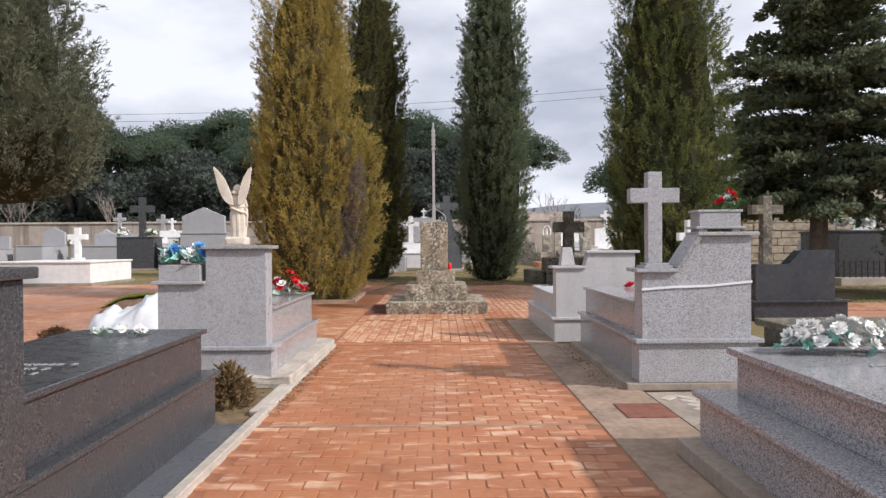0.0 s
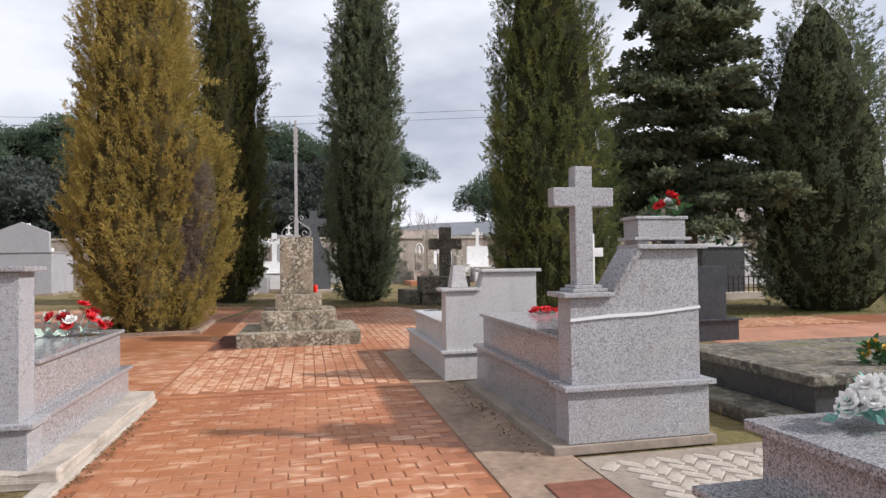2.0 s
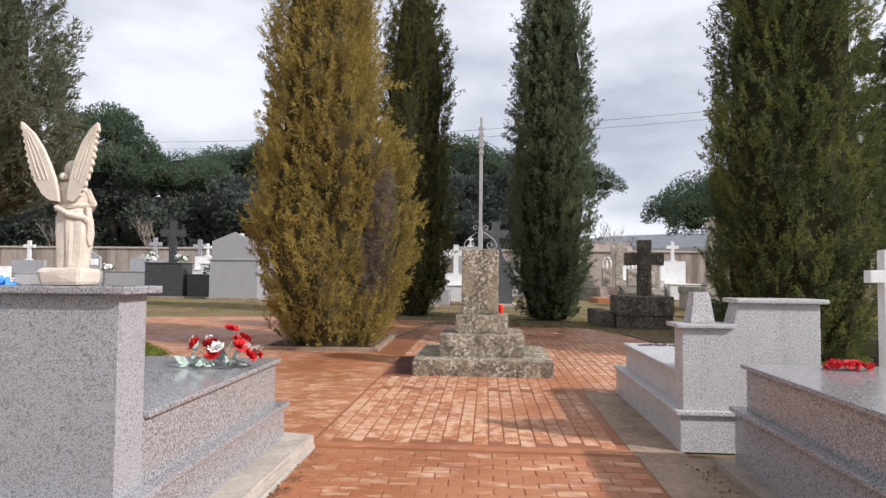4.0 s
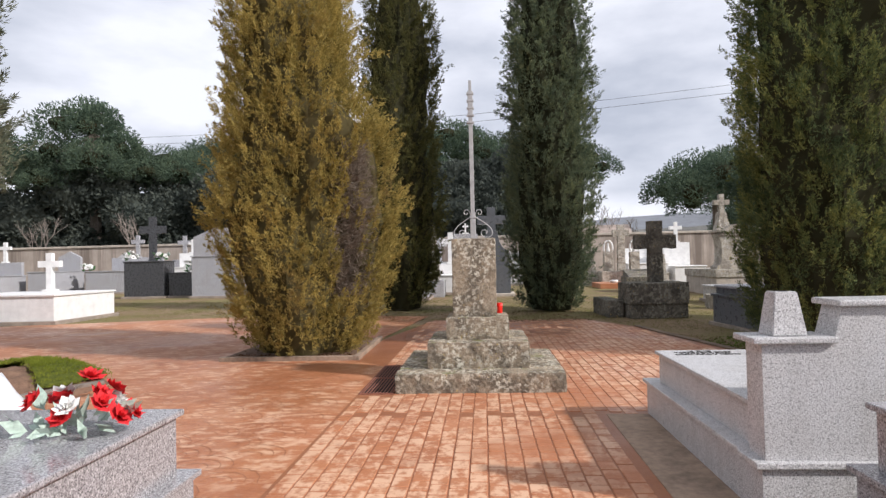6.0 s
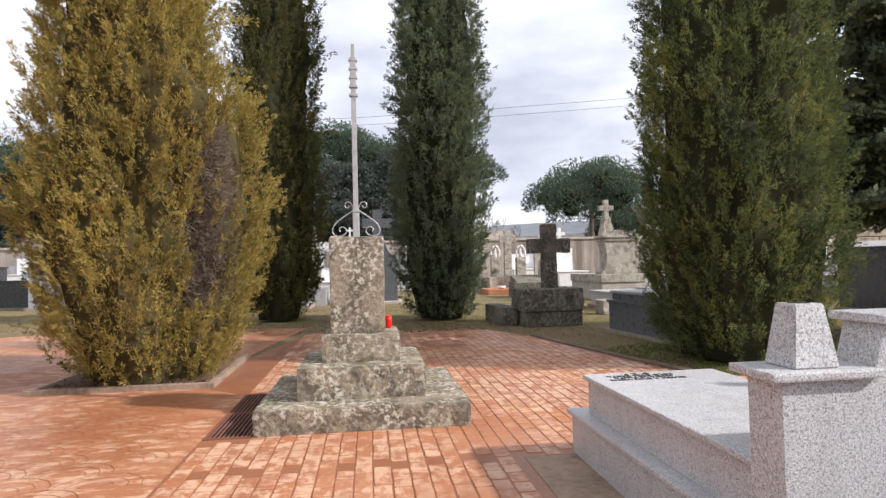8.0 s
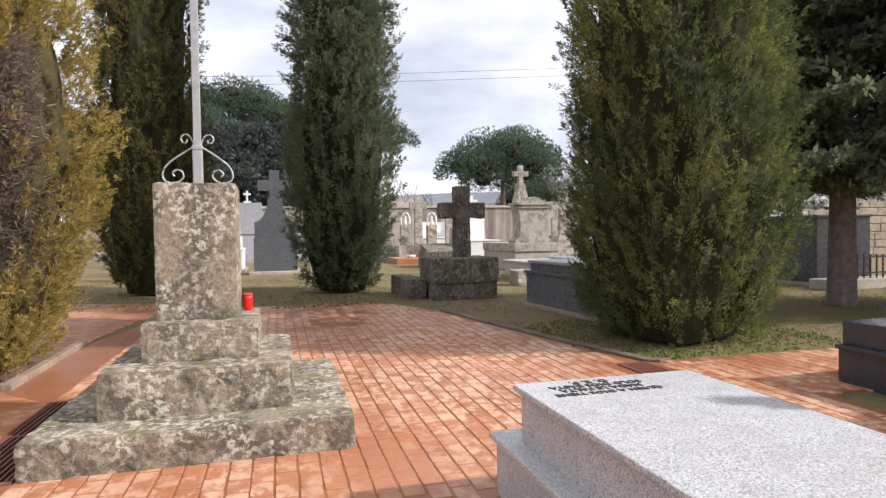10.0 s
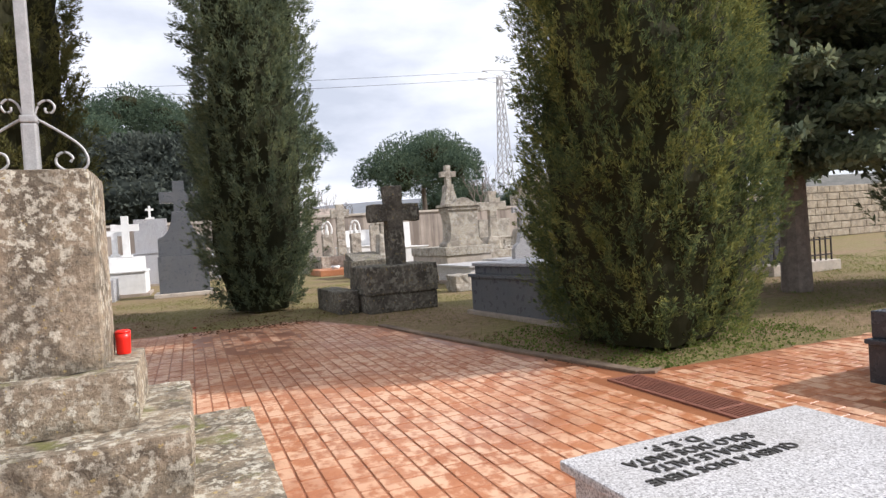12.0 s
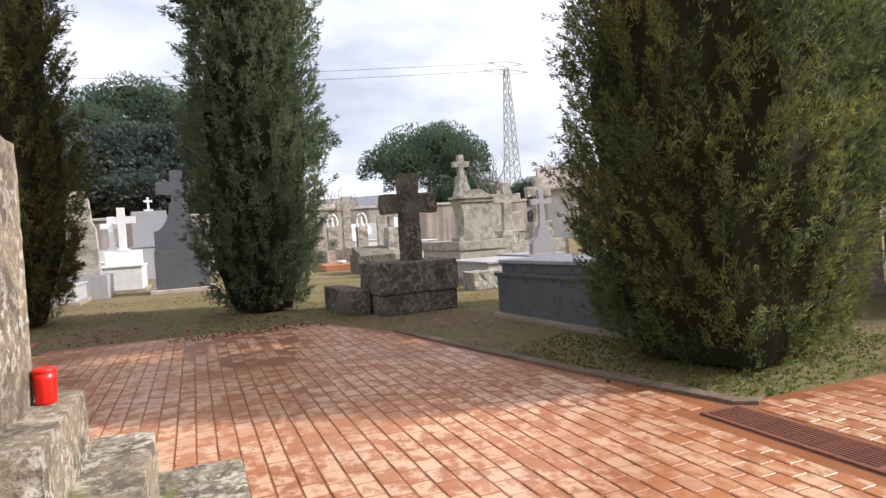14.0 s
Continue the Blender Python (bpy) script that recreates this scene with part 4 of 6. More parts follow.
def latin_cross(parent, cx, y0, y1, z0, height, span, w, mat, arm_at=0.72, foot=True, label=""):
    h = height
    za = z0 + h * arm_at
    pts = [(cx - w / 2, z0), (cx + w / 2, z0), (cx + w / 2, za - w / 2), (cx + span / 2, za - w / 2), (cx + span / 2, za + w / 2), (cx + w / 2, za + w / 2),
           (cx + w / 2, z0 + h), (cx - w / 2, z0 + h), (cx - w / 2, za + w / 2), (cx - span / 2, za + w / 2), (cx - span / 2, za - w / 2), (cx - w / 2, za - w / 2)]
    return part("cross", prism(pts, "y", y0, y1, 0.008), mat, parent, label)


def bars(parent, rows, x0, x1, y0, dy, z, mat, seed, turn=False):
    """Raised lettering too small to read: rows of short strokes on a slab."""
    rng = random.Random(seed)
    for r in range(rows):
        bm = bmesh.new()
        x = x0 + rng.uniform(0, 0.08)
        y = y0 + r * dy
        while x < x1 - rng.uniform(0.02, 0.15):
            w = rng.uniform(0.022, 0.036)
            for q in range(2):
                xx = x + q * w * 0.5
                box(xx, xx + w * 0.2, y, y + dy * 0.4, z, z + 0.004, 0, bm)
            yb = y + dy * 0.15 * rng.randint(0, 2)
            box(x, x + w * 0.7, yb, yb + dy * 0.08, z, z + 0.004, 0, bm)
            x += w + (0.04 if rng.random() < 0.2 else 0.012)
        tagged(part("lettering", bm, mat, parent, "row of raised letters"), kind="stuff")


def inscription(parent, words, x, y, z, width, height):
    """A row of raised metal letters on a slab, to be read from its foot."""
    cu = bpy.data.curves.new("inscription", "FONT")
    cu.body, cu.align_x, cu.align_y, cu.extrude, cu.resolution_u, cu.offset = words, "CENTER", "CENTER", 0.02, 2, 0.012
    tmp = bpy.data.objects.new("inscription", cu)
    bpy.context.scene.collection.objects.link(tmp)
    bpy.context.view_layer.update()
    me = bpy.data.meshes.new_from_object(tmp.evaluated_get(bpy.context.evaluated_depsgraph_get()))
    bpy.data.objects.remove(tmp)
    co = np.empty(len(me.vertices) * 3)
    me.vertices.foreach_get("co", co)
    co = co.reshape(-1, 3)
    low, high = co.min(0), co.max(0)
    co = (co - (low + high) / 2) / (high - low)
    co = co * (-width, -height, 0.006) + (x, y, z + 0.002)
    me.vertices.foreach_set("co", co.ravel())
    me.materials.clear()
    me.materials.append(LETTERS)
    ob = new("inscription", me)
    ob.parent = parent
    tagged(ob, "row of raised dark letters", kind="stuff")


# right, with the big granite cross
tomb = thing("granite_tomb", "grey granite tomb with a stepped headstone and tape across it", "tomb", (-0.01, 0.07, 0))
part("base_plate", box(1.97, 3.30, 6.755, 9.36, 0.0, 0.07, 0.008), CONCRETE, tomb, "grey concrete footing")
slab_set(tomb, 2.10, 3.24, 6.78, 9.26, 0.46, 0.84, GRANITE_PINK, GRANITE_PINK, head0=7.02)
part("headstone_base", box(2.092, 3.248, 6.772, 7.0, 0.076, 0.459, 0.004), GRANITE, tomb)
part("headstone_ledge", box(2.05, 3.29, 6.73, 7.03, 0.458, 0.498, 0.008), GRANITE, tomb)
part("headstone", prism([(2.13, 0.498), (3.19, 0.498), (3.19, 1.49), (2.70, 1.49), (2.47, 1.14), (2.13, 1.14)], "y", 6.79, 7.02, 0.004), GRANITE, tomb)
part("cap", box(2.06, 2.47, 6.74, 7.07, 1.141, 1.178, 0.008), GRANITE, tomb)
part("cap", prism([(2.455, 1.185), (2.495, 1.155), (2.715, 1.495), (2.675, 1.52)], "y", 6.75, 7.06, 0.006), GRANITE_PINK, tomb)
part("cap", box(2.66, 3.25, 6.74, 7.07, 1.491, 1.528, 0.008), GRANITE, tomb)
part("cross_foot", box(2.15, 2.43, 6.78, 7.03, 1.179, 1.205, 0.006), GRANITE, tomb)
part("cross_foot", box(2.18, 2.40, 6.81, 7.0, 1.2055, 1.23, 0.006), GRANITE, tomb)
latin_cross(tomb, 2.28, 6.85, 6.96, 1.231, 0.89, 0.485, 0.142, GRANITE, 0.74)
part("tape", prism([(2.125, 0.965), (2.4, 0.985), (2.75, 0.995), (3.195, 1.035), (3.195, 1.055), (2.8, 1.018), (2.45, 1.01), (2.125, 0.985)], "y", 6.776, 6.7895, 0), TAPE, tomb, "strip of white tape")
bars(tomb, 4, 2.35, 3.1, 7.25, 0.11, 0.84, LETTERS, 3)

planter = thing("granite_planter", "grey granite flower box on the headstone", "planter", (2.88, 6.97, 1.5285))
part("foot", box(-0.20, -0.12, -0.10, 0.10, 0, 0.03, 0.004), GRANITE, planter)
part("foot", box(0.12, 0.20, -0.10, 0.10, 0, 0.03, 0.004), GRANITE, planter)
part("tray", box(-0.24, 0.24, -0.13, 0.13, 0.03, 0.055, 0.006), GRANITE, planter)
part("body", box(-0.20, 0.20, -0.11, 0.11, 0.0555, 0.19, 0.005), GRANITE, planter)
part("rim", box(-0.22, 0.22, -0.12, 0.12, 0.1905, 0.215, 0.006), GRANITE, planter)

# right, pale with the truncated obelisk
tomb = thing("granite_tomb", "pale grey granite tomb with a short obelisk on its headstone", "tomb", (-0.03, 0.06, 0))
slab_set(tomb, 1.86, 3.08, 9.76, 12.40, 0.32, 0.66, GRANITE_PALE, GRANITE_PALE, inset=0.085, head0=10.0)
part("headstone_base", box(1.853, 3.087, 9.752, 9.99, 0.001, 0.319, 0.004), GRANITE_PALE, tomb)
part("headstone_ledge", box(1.81, 3.13, 9.72, 10.02, 0.318, 0.357, 0.008), GRANITE_PALE, tomb)
part("headstone", prism([(1.88, 0.357), (3.03, 0.357), (3.03, 1.28), (2.36, 1.28), (2.30, 1.06), (1.88, 1.06)], "y", 9.77, 10.0, 0.004), GRANITE_PALE, tomb)
part("cap", box(1.82, 2.315, 9.73, 10.05, 1.061, 1.10, 0.01), GRANITE_PALE, tomb)
part("cap", box(2.32, 3.09, 9.73, 10.05, 1.281, 1.32, 0.01), GRANITE_PALE, tomb)
ob_bm = bmesh.new()
ring_a = [ob_bm.verts.new((2.06 + sx * 0.105, 9.89 + sy * 0.10, 1.101)) for sx, sy in ((-1, -1), (1, -1), (1, 1), (-1, 1))]
ring_b = [ob_bm.verts.new((2.06 + sx * 0.068, 9.89 + sy * 0.065, 1.37)) for sx, sy in ((-1, -1), (1, -1), (1, 1), (-1, 1))]
for k_ in range(4):
    ob_bm.faces.new((ring_a[k_], ring_a[(k_ + 1) % 4], ring_b[(k_ + 1) % 4], ring_b[k_]))
ob_bm.faces.new(ring_b)
ob_bm.faces.new(ring_a[::-1])
bmesh.ops.bevel(ob_bm, geom=list(ob_bm.edges), offset=0.006, segments=2, affect="EDGES")
part("obelisk", ob_bm, GRANITE_PALE, tomb)
# The obelisk stays solid; a dark disc paints the shade of its flower hole.
part("socket", lathe([(0.045, 1.3705), (0.045, 1.372)], 18, None, (2.06, 9.89, 0)), SHADE_BLACK, tomb, "flat dark disc for the shaded flower hole in the top")
for words_, x_, y_, w_ in (("QUIEN A DIOS TIENE", 2.30, 12.02, 0.61), ("NADA LE FALTA", 2.29, 12.09, 0.47), ("SOLO DIOS BASTA", 2.295, 12.16, 0.54), ("D. E. P.", 2.285, 12.23, 0.22)):
    inscription(tomb, words_, x_ - -0.03, y_ - 0.06, 0.66, w_, 0.052)
bars(tomb, 2, 2.3, 2.75, 10.3, 0.1, 0.66, LETTERS, 6)

# left, with the angel
tomb = thing("granite_tomb", "grey granite tomb with an angel and flower box on its headstone", "tomb", (0.02, 0.14, 0.005))
part("footing", rough_up(box(-2.95, -1.36, 6.95, 9.55, -0.02, 0.10, 0.01), 0.03, 0.3, 3, 6), CONCRETE_PALE, tomb, "rough cracked concrete footing")
slab_set(tomb, -2.78, -1.58, 7.05, 9.40, 0.36, 0.775, GRANITE_PINK, GRANITE_PINK, head0=7.30)
part("headstone_base", box(-2.787, -1.573, 7.042, 7.28, 0.05, 0.359, 0.004), GRANITE, tomb)
part("headstone_ledge", box(-2.83, -1.53, 7.01, 7.31, 0.358, 0.397, 0.008), GRANITE, tomb)
part("headstone", prism([(-2.73, 0.397), (-1.63, 0.397), (-1.63, 1.385), (-2.24, 1.385), (-2.24, 1.03), (-2.73, 1.03)], "y", 7.06, 7.30, 0.004), GRANITE, tomb)
part("cap", box(-2.27, -1.57, 7.01, 7.35, 1.386, 1.424, 0.008), GRANITE_PINK, tomb)
part("cap", box(-2.78, -2.241, 7.01, 7.35, 1.031, 1.065, 0.008), GRANITE, tomb)
bars(tomb, 2, -2.4, -1.8, 7.55, 0.1, 0.775, LETTERS_PALE, 8)
planter = thing("granite_planter", "speckled granite flower box with blue flowers behind", "planter", (-2.48, 7.29, 1.0705))
part("body", box(-0.21, 0.21, -0.11, 0.11, 0, 0.165, 0.006), GRANITE, planter)
part("soil", box(-0.19, 0.19, -0.09, 0.09, 0.160, 0.172, 0), SOIL, planter)

# left, black
tomb = thing("granite_tomb", "low polished black granite tomb beside the path", "tomb", (0.0, 0.12, 0.025))
slab_set(tomb, -2.66, -1.60, 3.1, 5.62, 0.39, 0.765, GRANITE_DARK, GRANITE_DARK, 0.06, head0=3.35)
part("headstone", box(-2.7, -1.55, 3.0, 3.34, 0.426, 1.27, 0.006), GRANITE_DARK, tomb)
part("cap", box(-2.74, -1.51, 2.96, 3.38, 1.2705, 1.32, 0.01), GRANITE_DARK, tomb)
bars(tomb, 4, -2.45, -1.75, 3.75, 0.12, 0.765, LETTERS_PALE, 9)
tagged(obj("border_slab", box(-2.9, -1.36, 1.5, 5.75, -0.02, 0.035, 0.008), GRANITE_SLATE), "dark grey slab paving round the black tomb", "slab", kind="structure")
tagged(obj("kerb", rough_up(box(-1.36, -1.28, -4.0, 6.1, -0.02, 0.06, 0.008), 0.008, 0.2, 5, 4), CONCRETE_PALE), "pale concrete edge beside the paving", "kerb", kind="structure")
tagged(obj("kerb", rough_up(box(-1.45, -1.30, 6.1, 9.6, -0.02, 0.03, 0.008), 0.02, 0.25, 6, 5), CONCRETE_PALE), "crumbling pale concrete edge", "kerb", kind="structure")

# right, nearest
tomb = thing("granite_tomb", "low polished grey granite tomb with white flowers", "tomb", (0.0, 0.1, 0.03))
part("footing", box(1.74, 3.4, 1.8, 4.93, -0.02, 0.09, 0.01), CONCRETE, tomb, "brown concrete footing")
part("lower_body", box(1.88, 3.25, 2.0, 4.88, 0.085, 0.375, 0.004), GRANITE_PINK, tomb)
part("ledge", box(1.84, 3.29, 1.96, 4.92, 0.376, 0.415, 0.008), GRANITE_PINK, tomb)
part("upper_body", box(2.08, 3.1, 2.0, 4.78, 0.416, 0.665, 0.004), GRANITE_PINK, tomb)
part("cover_slab", box(2.03, 3.15, 1.98, 4.83, 0.666, 0.71, 0.01), GRANITE_PINK, tomb, "polished cover slab")
bars(tomb, 3, 2.5, 3.0, 3.9, 0.12, 0.71, LETTERS_PALE, 10)

# dark tomb behind, with its cross
tomb = thing("granite_tomb", "dark slate-coloured granite tomb with a stone cross", "tomb", (-0.1, -0.1, -0.03))
part("lower_body", box(5.95, 7.65, 12.1, 14.0, 0.0, 0.36, 0.005), GRANITE_NAVY, tomb)
part("ledge", box(5.9, 7.7, 12.05, 14.0, 0.361, 0.40, 0.008), GRANITE_NAVY, tomb)
part("headstone", prism([(6.0, 0.40), (7.45, 0.40), (7.45, 1.30), (6.85, 1.30), (6.6, 1.05), (6.0, 1.05)], "y", 12.15, 12.42, 0.005), GRANITE_NAVY, tomb)
latin_cross(tomb, 6.25, 12.2, 12.36, 1.05, 1.25, 0.58, 0.17, STONE_DARK, 0.8)
part("cover_slab", box(6.0, 7.5, 12.42, 14.0, 0.40, 0.62, 0.008), GRANITE_NAVY, tomb)

tomb = thing("stone_tomb", "low dark weathered stone tomb with a flat top", "tomb", (0, 0, 0))
part("base", box(3.9, 7.2, 6.7, 8.9, -0.01, 0.12, 0.02), STONE_DARK, tomb)
part("body", box(4.3, 7.0, 6.95, 8.75, 0.12, 0.36, 0.01), GRANITE_DARK, tomb)
part("cover_slab", box(4.22, 7.08, 6.87, 8.83, 0.361, 0.45, 0.015), STONE_DARK, tomb)
bars(tomb, 1, 4.6, 5.0, 6.9, 0.06, 0.451, LETTERS_PALE, 12)

tomb = thing("marble_cross", "plain white marble cross on a low plinth", "cross", (0, 0, 0))
part("plinth", box(4.05, 4.51, 10.8, 11.2, 0, 0.42, 0.02), CONCRETE, tomb)
latin_cross(tomb, 4.28, 10.95, 11.07, 0.42, 1.38, 0.40, 0.13, WHITE_STONE, 0.80)

tagged(obj("manhole_cover", box(1.68, 2.09, 5.88, 6.31, 0.0, 0.018, 0.004), GRATE), "rusty square iron manhole cover in the concrete strip", "manhole", kind="structure")


# ---- angel ----
def angel():
    bm = bmesh.new()
    rough_up(box(-0.112, 0.10, -0.085, 0.095, 0.0, 0.085, 0.02, bm), 0.012, 0.06, 4)
    prof = [(0.066, 0.075), (0.074, 0.10), (0.080, 0.17), (0.086, 0.26), (0.082, 0.33), (0.070, 0.375), (0.064, 0.40), (0.070, 0.44), (0.074, 0.475), (0.060, 0.508), (0.028, 0.522), (0.025, 0.54)]
    sides = 32
    rings = []
    for r, z in prof:
        ring = []
        for k in range(sides):
            a = 2 * math.pi * k / sides
            fold = 1 + ((0.07 * math.cos(9 * a + 3 * z) + 0.04 * math.cos(5 * a - 9 * z)) if z < 0.37 else 0.02 * math.cos(7 * a))
            ring.append(bm.verts.new((r * fold * math.cos(a) + 0.012 * math.sin(z * 7), 0.8 * r * fold * math.sin(a), z)))
        rings.append(ring)
    for a, b in zip(rings, rings[1:]):
        for k in range(sides):
            bm.faces.new((a[k], a[(k + 1) % sides], b[(k + 1) % sides], b[k]))
    # head, with hair gathered in a roll at the nape
    bmesh.ops.create_uvsphere(bm, u_segments=18, v_segments=12, radius=0.046, matrix=pose(0.0, 0.0, 0.575) @ Matrix.Diagonal((0.92, 1.0, 1.12, 1)))
    tube([(0.043 * math.cos(a), -0.012 + 0.043 * math.sin(a), 0.548 + 0.012 * math.sin(a)) for a in (2 * math.pi * k / 16 for k in range(17))], 0.017, 7, bm)
    for s in (-1, 1):   # arms folded to the front
        tube([(s * 0.064, 0.0, 0.475), (s * 0.080, 0.04, 0.41), (s * 0.048, 0.078, 0.39), (0.0, 0.088, 0.425)], 0.021, 8, bm, taper=0.015)
    # girdle and the cloth slung from it
    tube([(0.072 * math.cos(a), 0.060 * math.sin(a), 0.388 + 0.012 * math.cos(a)) for a in (2 * math.pi * k / 18 for k in range(19))], 0.012, 6, bm)
    tube([(-0.05, -0.055, 0.385), (0.02, -0.075, 0.35), (0.085, -0.045, 0.335), (0.098, 0.0, 0.30)], 0.015, 7, bm)
    tube([(0.088, -0.02, 0.385), (0.10, -0.02, 0.31), (0.092, -0.015, 0.235), (0.10, -0.01, 0.20)], 0.017, 7, bm, taper=0.009)
    # wings raised over the shoulders, with feathered outer edges
    left = ([(-0.025, 0.41), (-0.03, 0.46), (-0.045, 0.52), (-0.072, 0.59), (-0.11, 0.67), (-0.16, 0.745), (-0.221, 0.80)], [(-0.214, 0.765), (-0.198, 0.70), (-0.182, 0.63), (-0.165, 0.57), (-0.14, 0.51), (-0.105, 0.455), (-0.06, 0.415)])
    right = ([(0.02, 0.42), (0.024, 0.47), (0.036, 0.54), (0.056, 0.62), (0.086, 0.70), (0.125, 0.765), (0.160, 0.80)], [(0.158, 0.76), (0.150, 0.70), (0.142, 0.63), (0.126, 0.56), (0.102, 0.49), (0.075, 0.44), (0.045, 0.41)])
    for s, (inner, outer) in ((-1, left), (1, right)):
        edge = []
        for p, q in zip(outer, outer[1:]):
            for u in (0.0, 0.5):
                x, z = p[0] + (q[0] - p[0]) * u, p[1] + (q[1] - p[1]) * u
                edge += [(x + s * 0.008, z), (x - s * 0.005, z - 0.012)]
        prism([*inner, *edge, outer[-1]], "y", -0.088, -0.062, 0, bm)
        for n in range(3):      # rows of raised feathers on the back of the wing
            f = 0.3 + 0.22 * n
            row = [(p[0] + (q[0] - p[0]) * f, -0.089, p[1] + (q[1] - p[1]) * f) for p, q in zip(inner, outer[::-1])]
            tube(row[2:], 0.0035, 5, bm, taper=0.002)
    bmesh.ops.recalc_face_normals(bm, faces=bm.faces)
    return bm


statue = obj("angel_statue", angel(), CREAM_STONE, False)
statue.matrix_basis = pose(-1.91, 7.27, 1.4295, 0, 0, 4) @ Matrix.Diagonal((0.98, 1.0, 1.0, 1))
tagged(statue, "cream stone angel with raised wings on the headstone", "statue")


# ---- flowers ----
def bouquet(label, at, spread, count, petals, leaf, seed, size=0.05, flatness=0.6, leaves=60):
    """A heap of cloth flowers among leaves."""
    rng = np.random.default_rng(seed)
    t = thing("flower_bouquet", label, "flowers", at)
    for i in range(count):
        k = i % len(petals)
        bm = bmesh.new()
        a, r = rng.uniform(0, 6.28), math.sqrt(rng.uniform(0, 1))
        p = Vector((spread[0] * r * math.cos(a), spread[1] * r * math.sin(a), size * 0.9 + spread[2] * rng.uniform(0.15, 1) * (1 - flatness * r)))
        rot = Vector((math.cos(a) * r, math.sin(a) * r, 0.7)).normalized().to_track_quat("Z", "Y").to_matrix()
        heart = bm.verts.new(p)
        for ring, (n, tilt, ln) in enumerate(((7, 0.15, 1.0), (6, 0.6, 0.82), (5, 1.1, 0.6))):
            for j in range(n):
                th = 2 * math.pi * (j + 0.5 * ring) / n + rng.uniform(-0.2, 0.2)
                d = Vector((math.cos(th) * math.cos(tilt), math.sin(th) * math.cos(tilt), math.sin(tilt)))
                s = Vector((-math.sin(th), math.cos(th), 0))
                L = size * ln * rng.uniform(0.85, 1.15)
                c = [d * L * 0.55 + s * L * 0.5, d * L + Vector((0, 0, L * 0.2)), d * L * 0.55 - s * L * 0.5]
                bm.faces.new([heart] + [bm.verts.new(p + rot @ q) for q in c])
        part("flower", bm, petals[k], t)
    n = leaves
    ang = rng.uniform(0, 6.28, n)
    rr = np.sqrt(rng.uniform(0, 1, n))
    base = np.stack([spread[0] * rr * np.cos(ang), spread[1] * rr * np.sin(ang), rng.uniform(0.005, max(0.02, spread[2] * 0.7), n)], 1)
    way = unit(np.stack([np.cos(ang), np.sin(ang), rng.uniform(0.1, 1.4, n)], 1))
    v = blades(rng, base, way, np.full(n, size * 1.9), 0.24, 3, 0.4)
    v[..., 2] = np.maximum(v[..., 2], 0.004)
    tagged(quads_mesh("leaves", v, leaf, t), kind="stuff")
    return t


bouquet("blue and white cloth flowers with pale leaves", (-2.44, 7.33, 1.24), (0.26, 0.12, 0.16), 20, (PET_BLUE, PET_BLUE, PET_WHITE), LEAF_TEAL, 61, 0.075, 0.6, 40)
bouquet("red and white cloth roses lying on the slab", (-1.86, 8.95, 0.78), (0.27, 0.14, 0.26), 16, (PET_RED, PET_WHITE, PET_RED), LEAF_PALE, 62, 0.07, 0.55, 15)
bouquet("red and white cloth carnations in the granite box", (2.99, 6.97, 1.74), (0.09, 0.06, 0.18), 11, (PET_RED, PET_WHITE, PET_RED), LEAF_GREEN, 63, 0.05, 0.3, 22)
bouquet("flat spray of red cloth flowers on the slab", (2.74, 9.02, 0.84), (0.17, 0.06, 0.025), 10, (PET_RED,), PET_RED, 64, 0.038, 0.5, 14)
bouquet("white cloth flowers with teal leaves on polished granite", (2.60, 4.66, 0.74), (0.36, 0.10, 0.20), 64, (PET_WHITE, PET_WHITE), LEAF_TEAL, 65, 0.048, 0.45, 26)
bouquet("white cloth flowers lying on black granite", (-2.15, 5.37, 0.79), (0.20, 0.09, 0.03), 10, (PET_WHITE,), LEAF_PALE, 66, 0.036, 0.6, 9)
bouquet("yellow cloth flowers on a dark tomb", (5.2, 7.2, 0.45), (0.1, 0.1, 0.25), 9, (PET_YELLOW, PET_YELLOW), LEAF_GREEN, 67, 0.05)


def dry_plant(name, label, at, r, h, n, material, seed, size=0.09):
    rng = np.random.default_rng(seed)
    t = thing(name, label, "plant", at)
    a, q = rng.uniform(0, 6.28, n), rng.uniform(0, 1, n)
    base = np.stack([r * q * np.cos(a), r * q * np.sin(a), rng.uniform(0, 1, n) * h * (1 - 0.6 * q * q)], 1)
    way = unit(np.stack([np.cos(a) * q, np.sin(a) * q, 0.7 + rng.uniform(-0.3, 0.4, n)], 1))
    v = blades(rng, base, way, np.full(n, size), 0.16, 4, 0.5)
    v[..., 2] = np.maximum(v[..., 2], 0.003)
    quads_mesh("foliage", v, material, t)
    bm = bmesh.new()
    for i in range(14):
        b = 2.4 * i
        k = 0.3 + 0.6 * rng.uniform()
        tube([(0.02 * math.cos(b), 0.02 * math.sin(b), 0.0), (r * 0.4 * k * math.cos(b), r * 0.4 * k * math.sin(b), h * 0.5), (r * k * math.cos(b), r * k * math.sin(b), h * (1 - 0.4 * k))], 0.004, 4, bm, taper=0.002)
    part("stems", bm, BARE_BARK, t)
    return t


dry_plant("dried_plant", "withered brown pot plant beside the tomb", (-1.74, 6.45, 0.0), 0.20, 0.36, 700, F_DRY, 71, 0.07)
dry_plant("small_shrub", "small rust-coloured heather shrub on red earth", (-5.6, 10.2, 0), 0.24, 0.2, 260, F_BED, 72, 0.07)


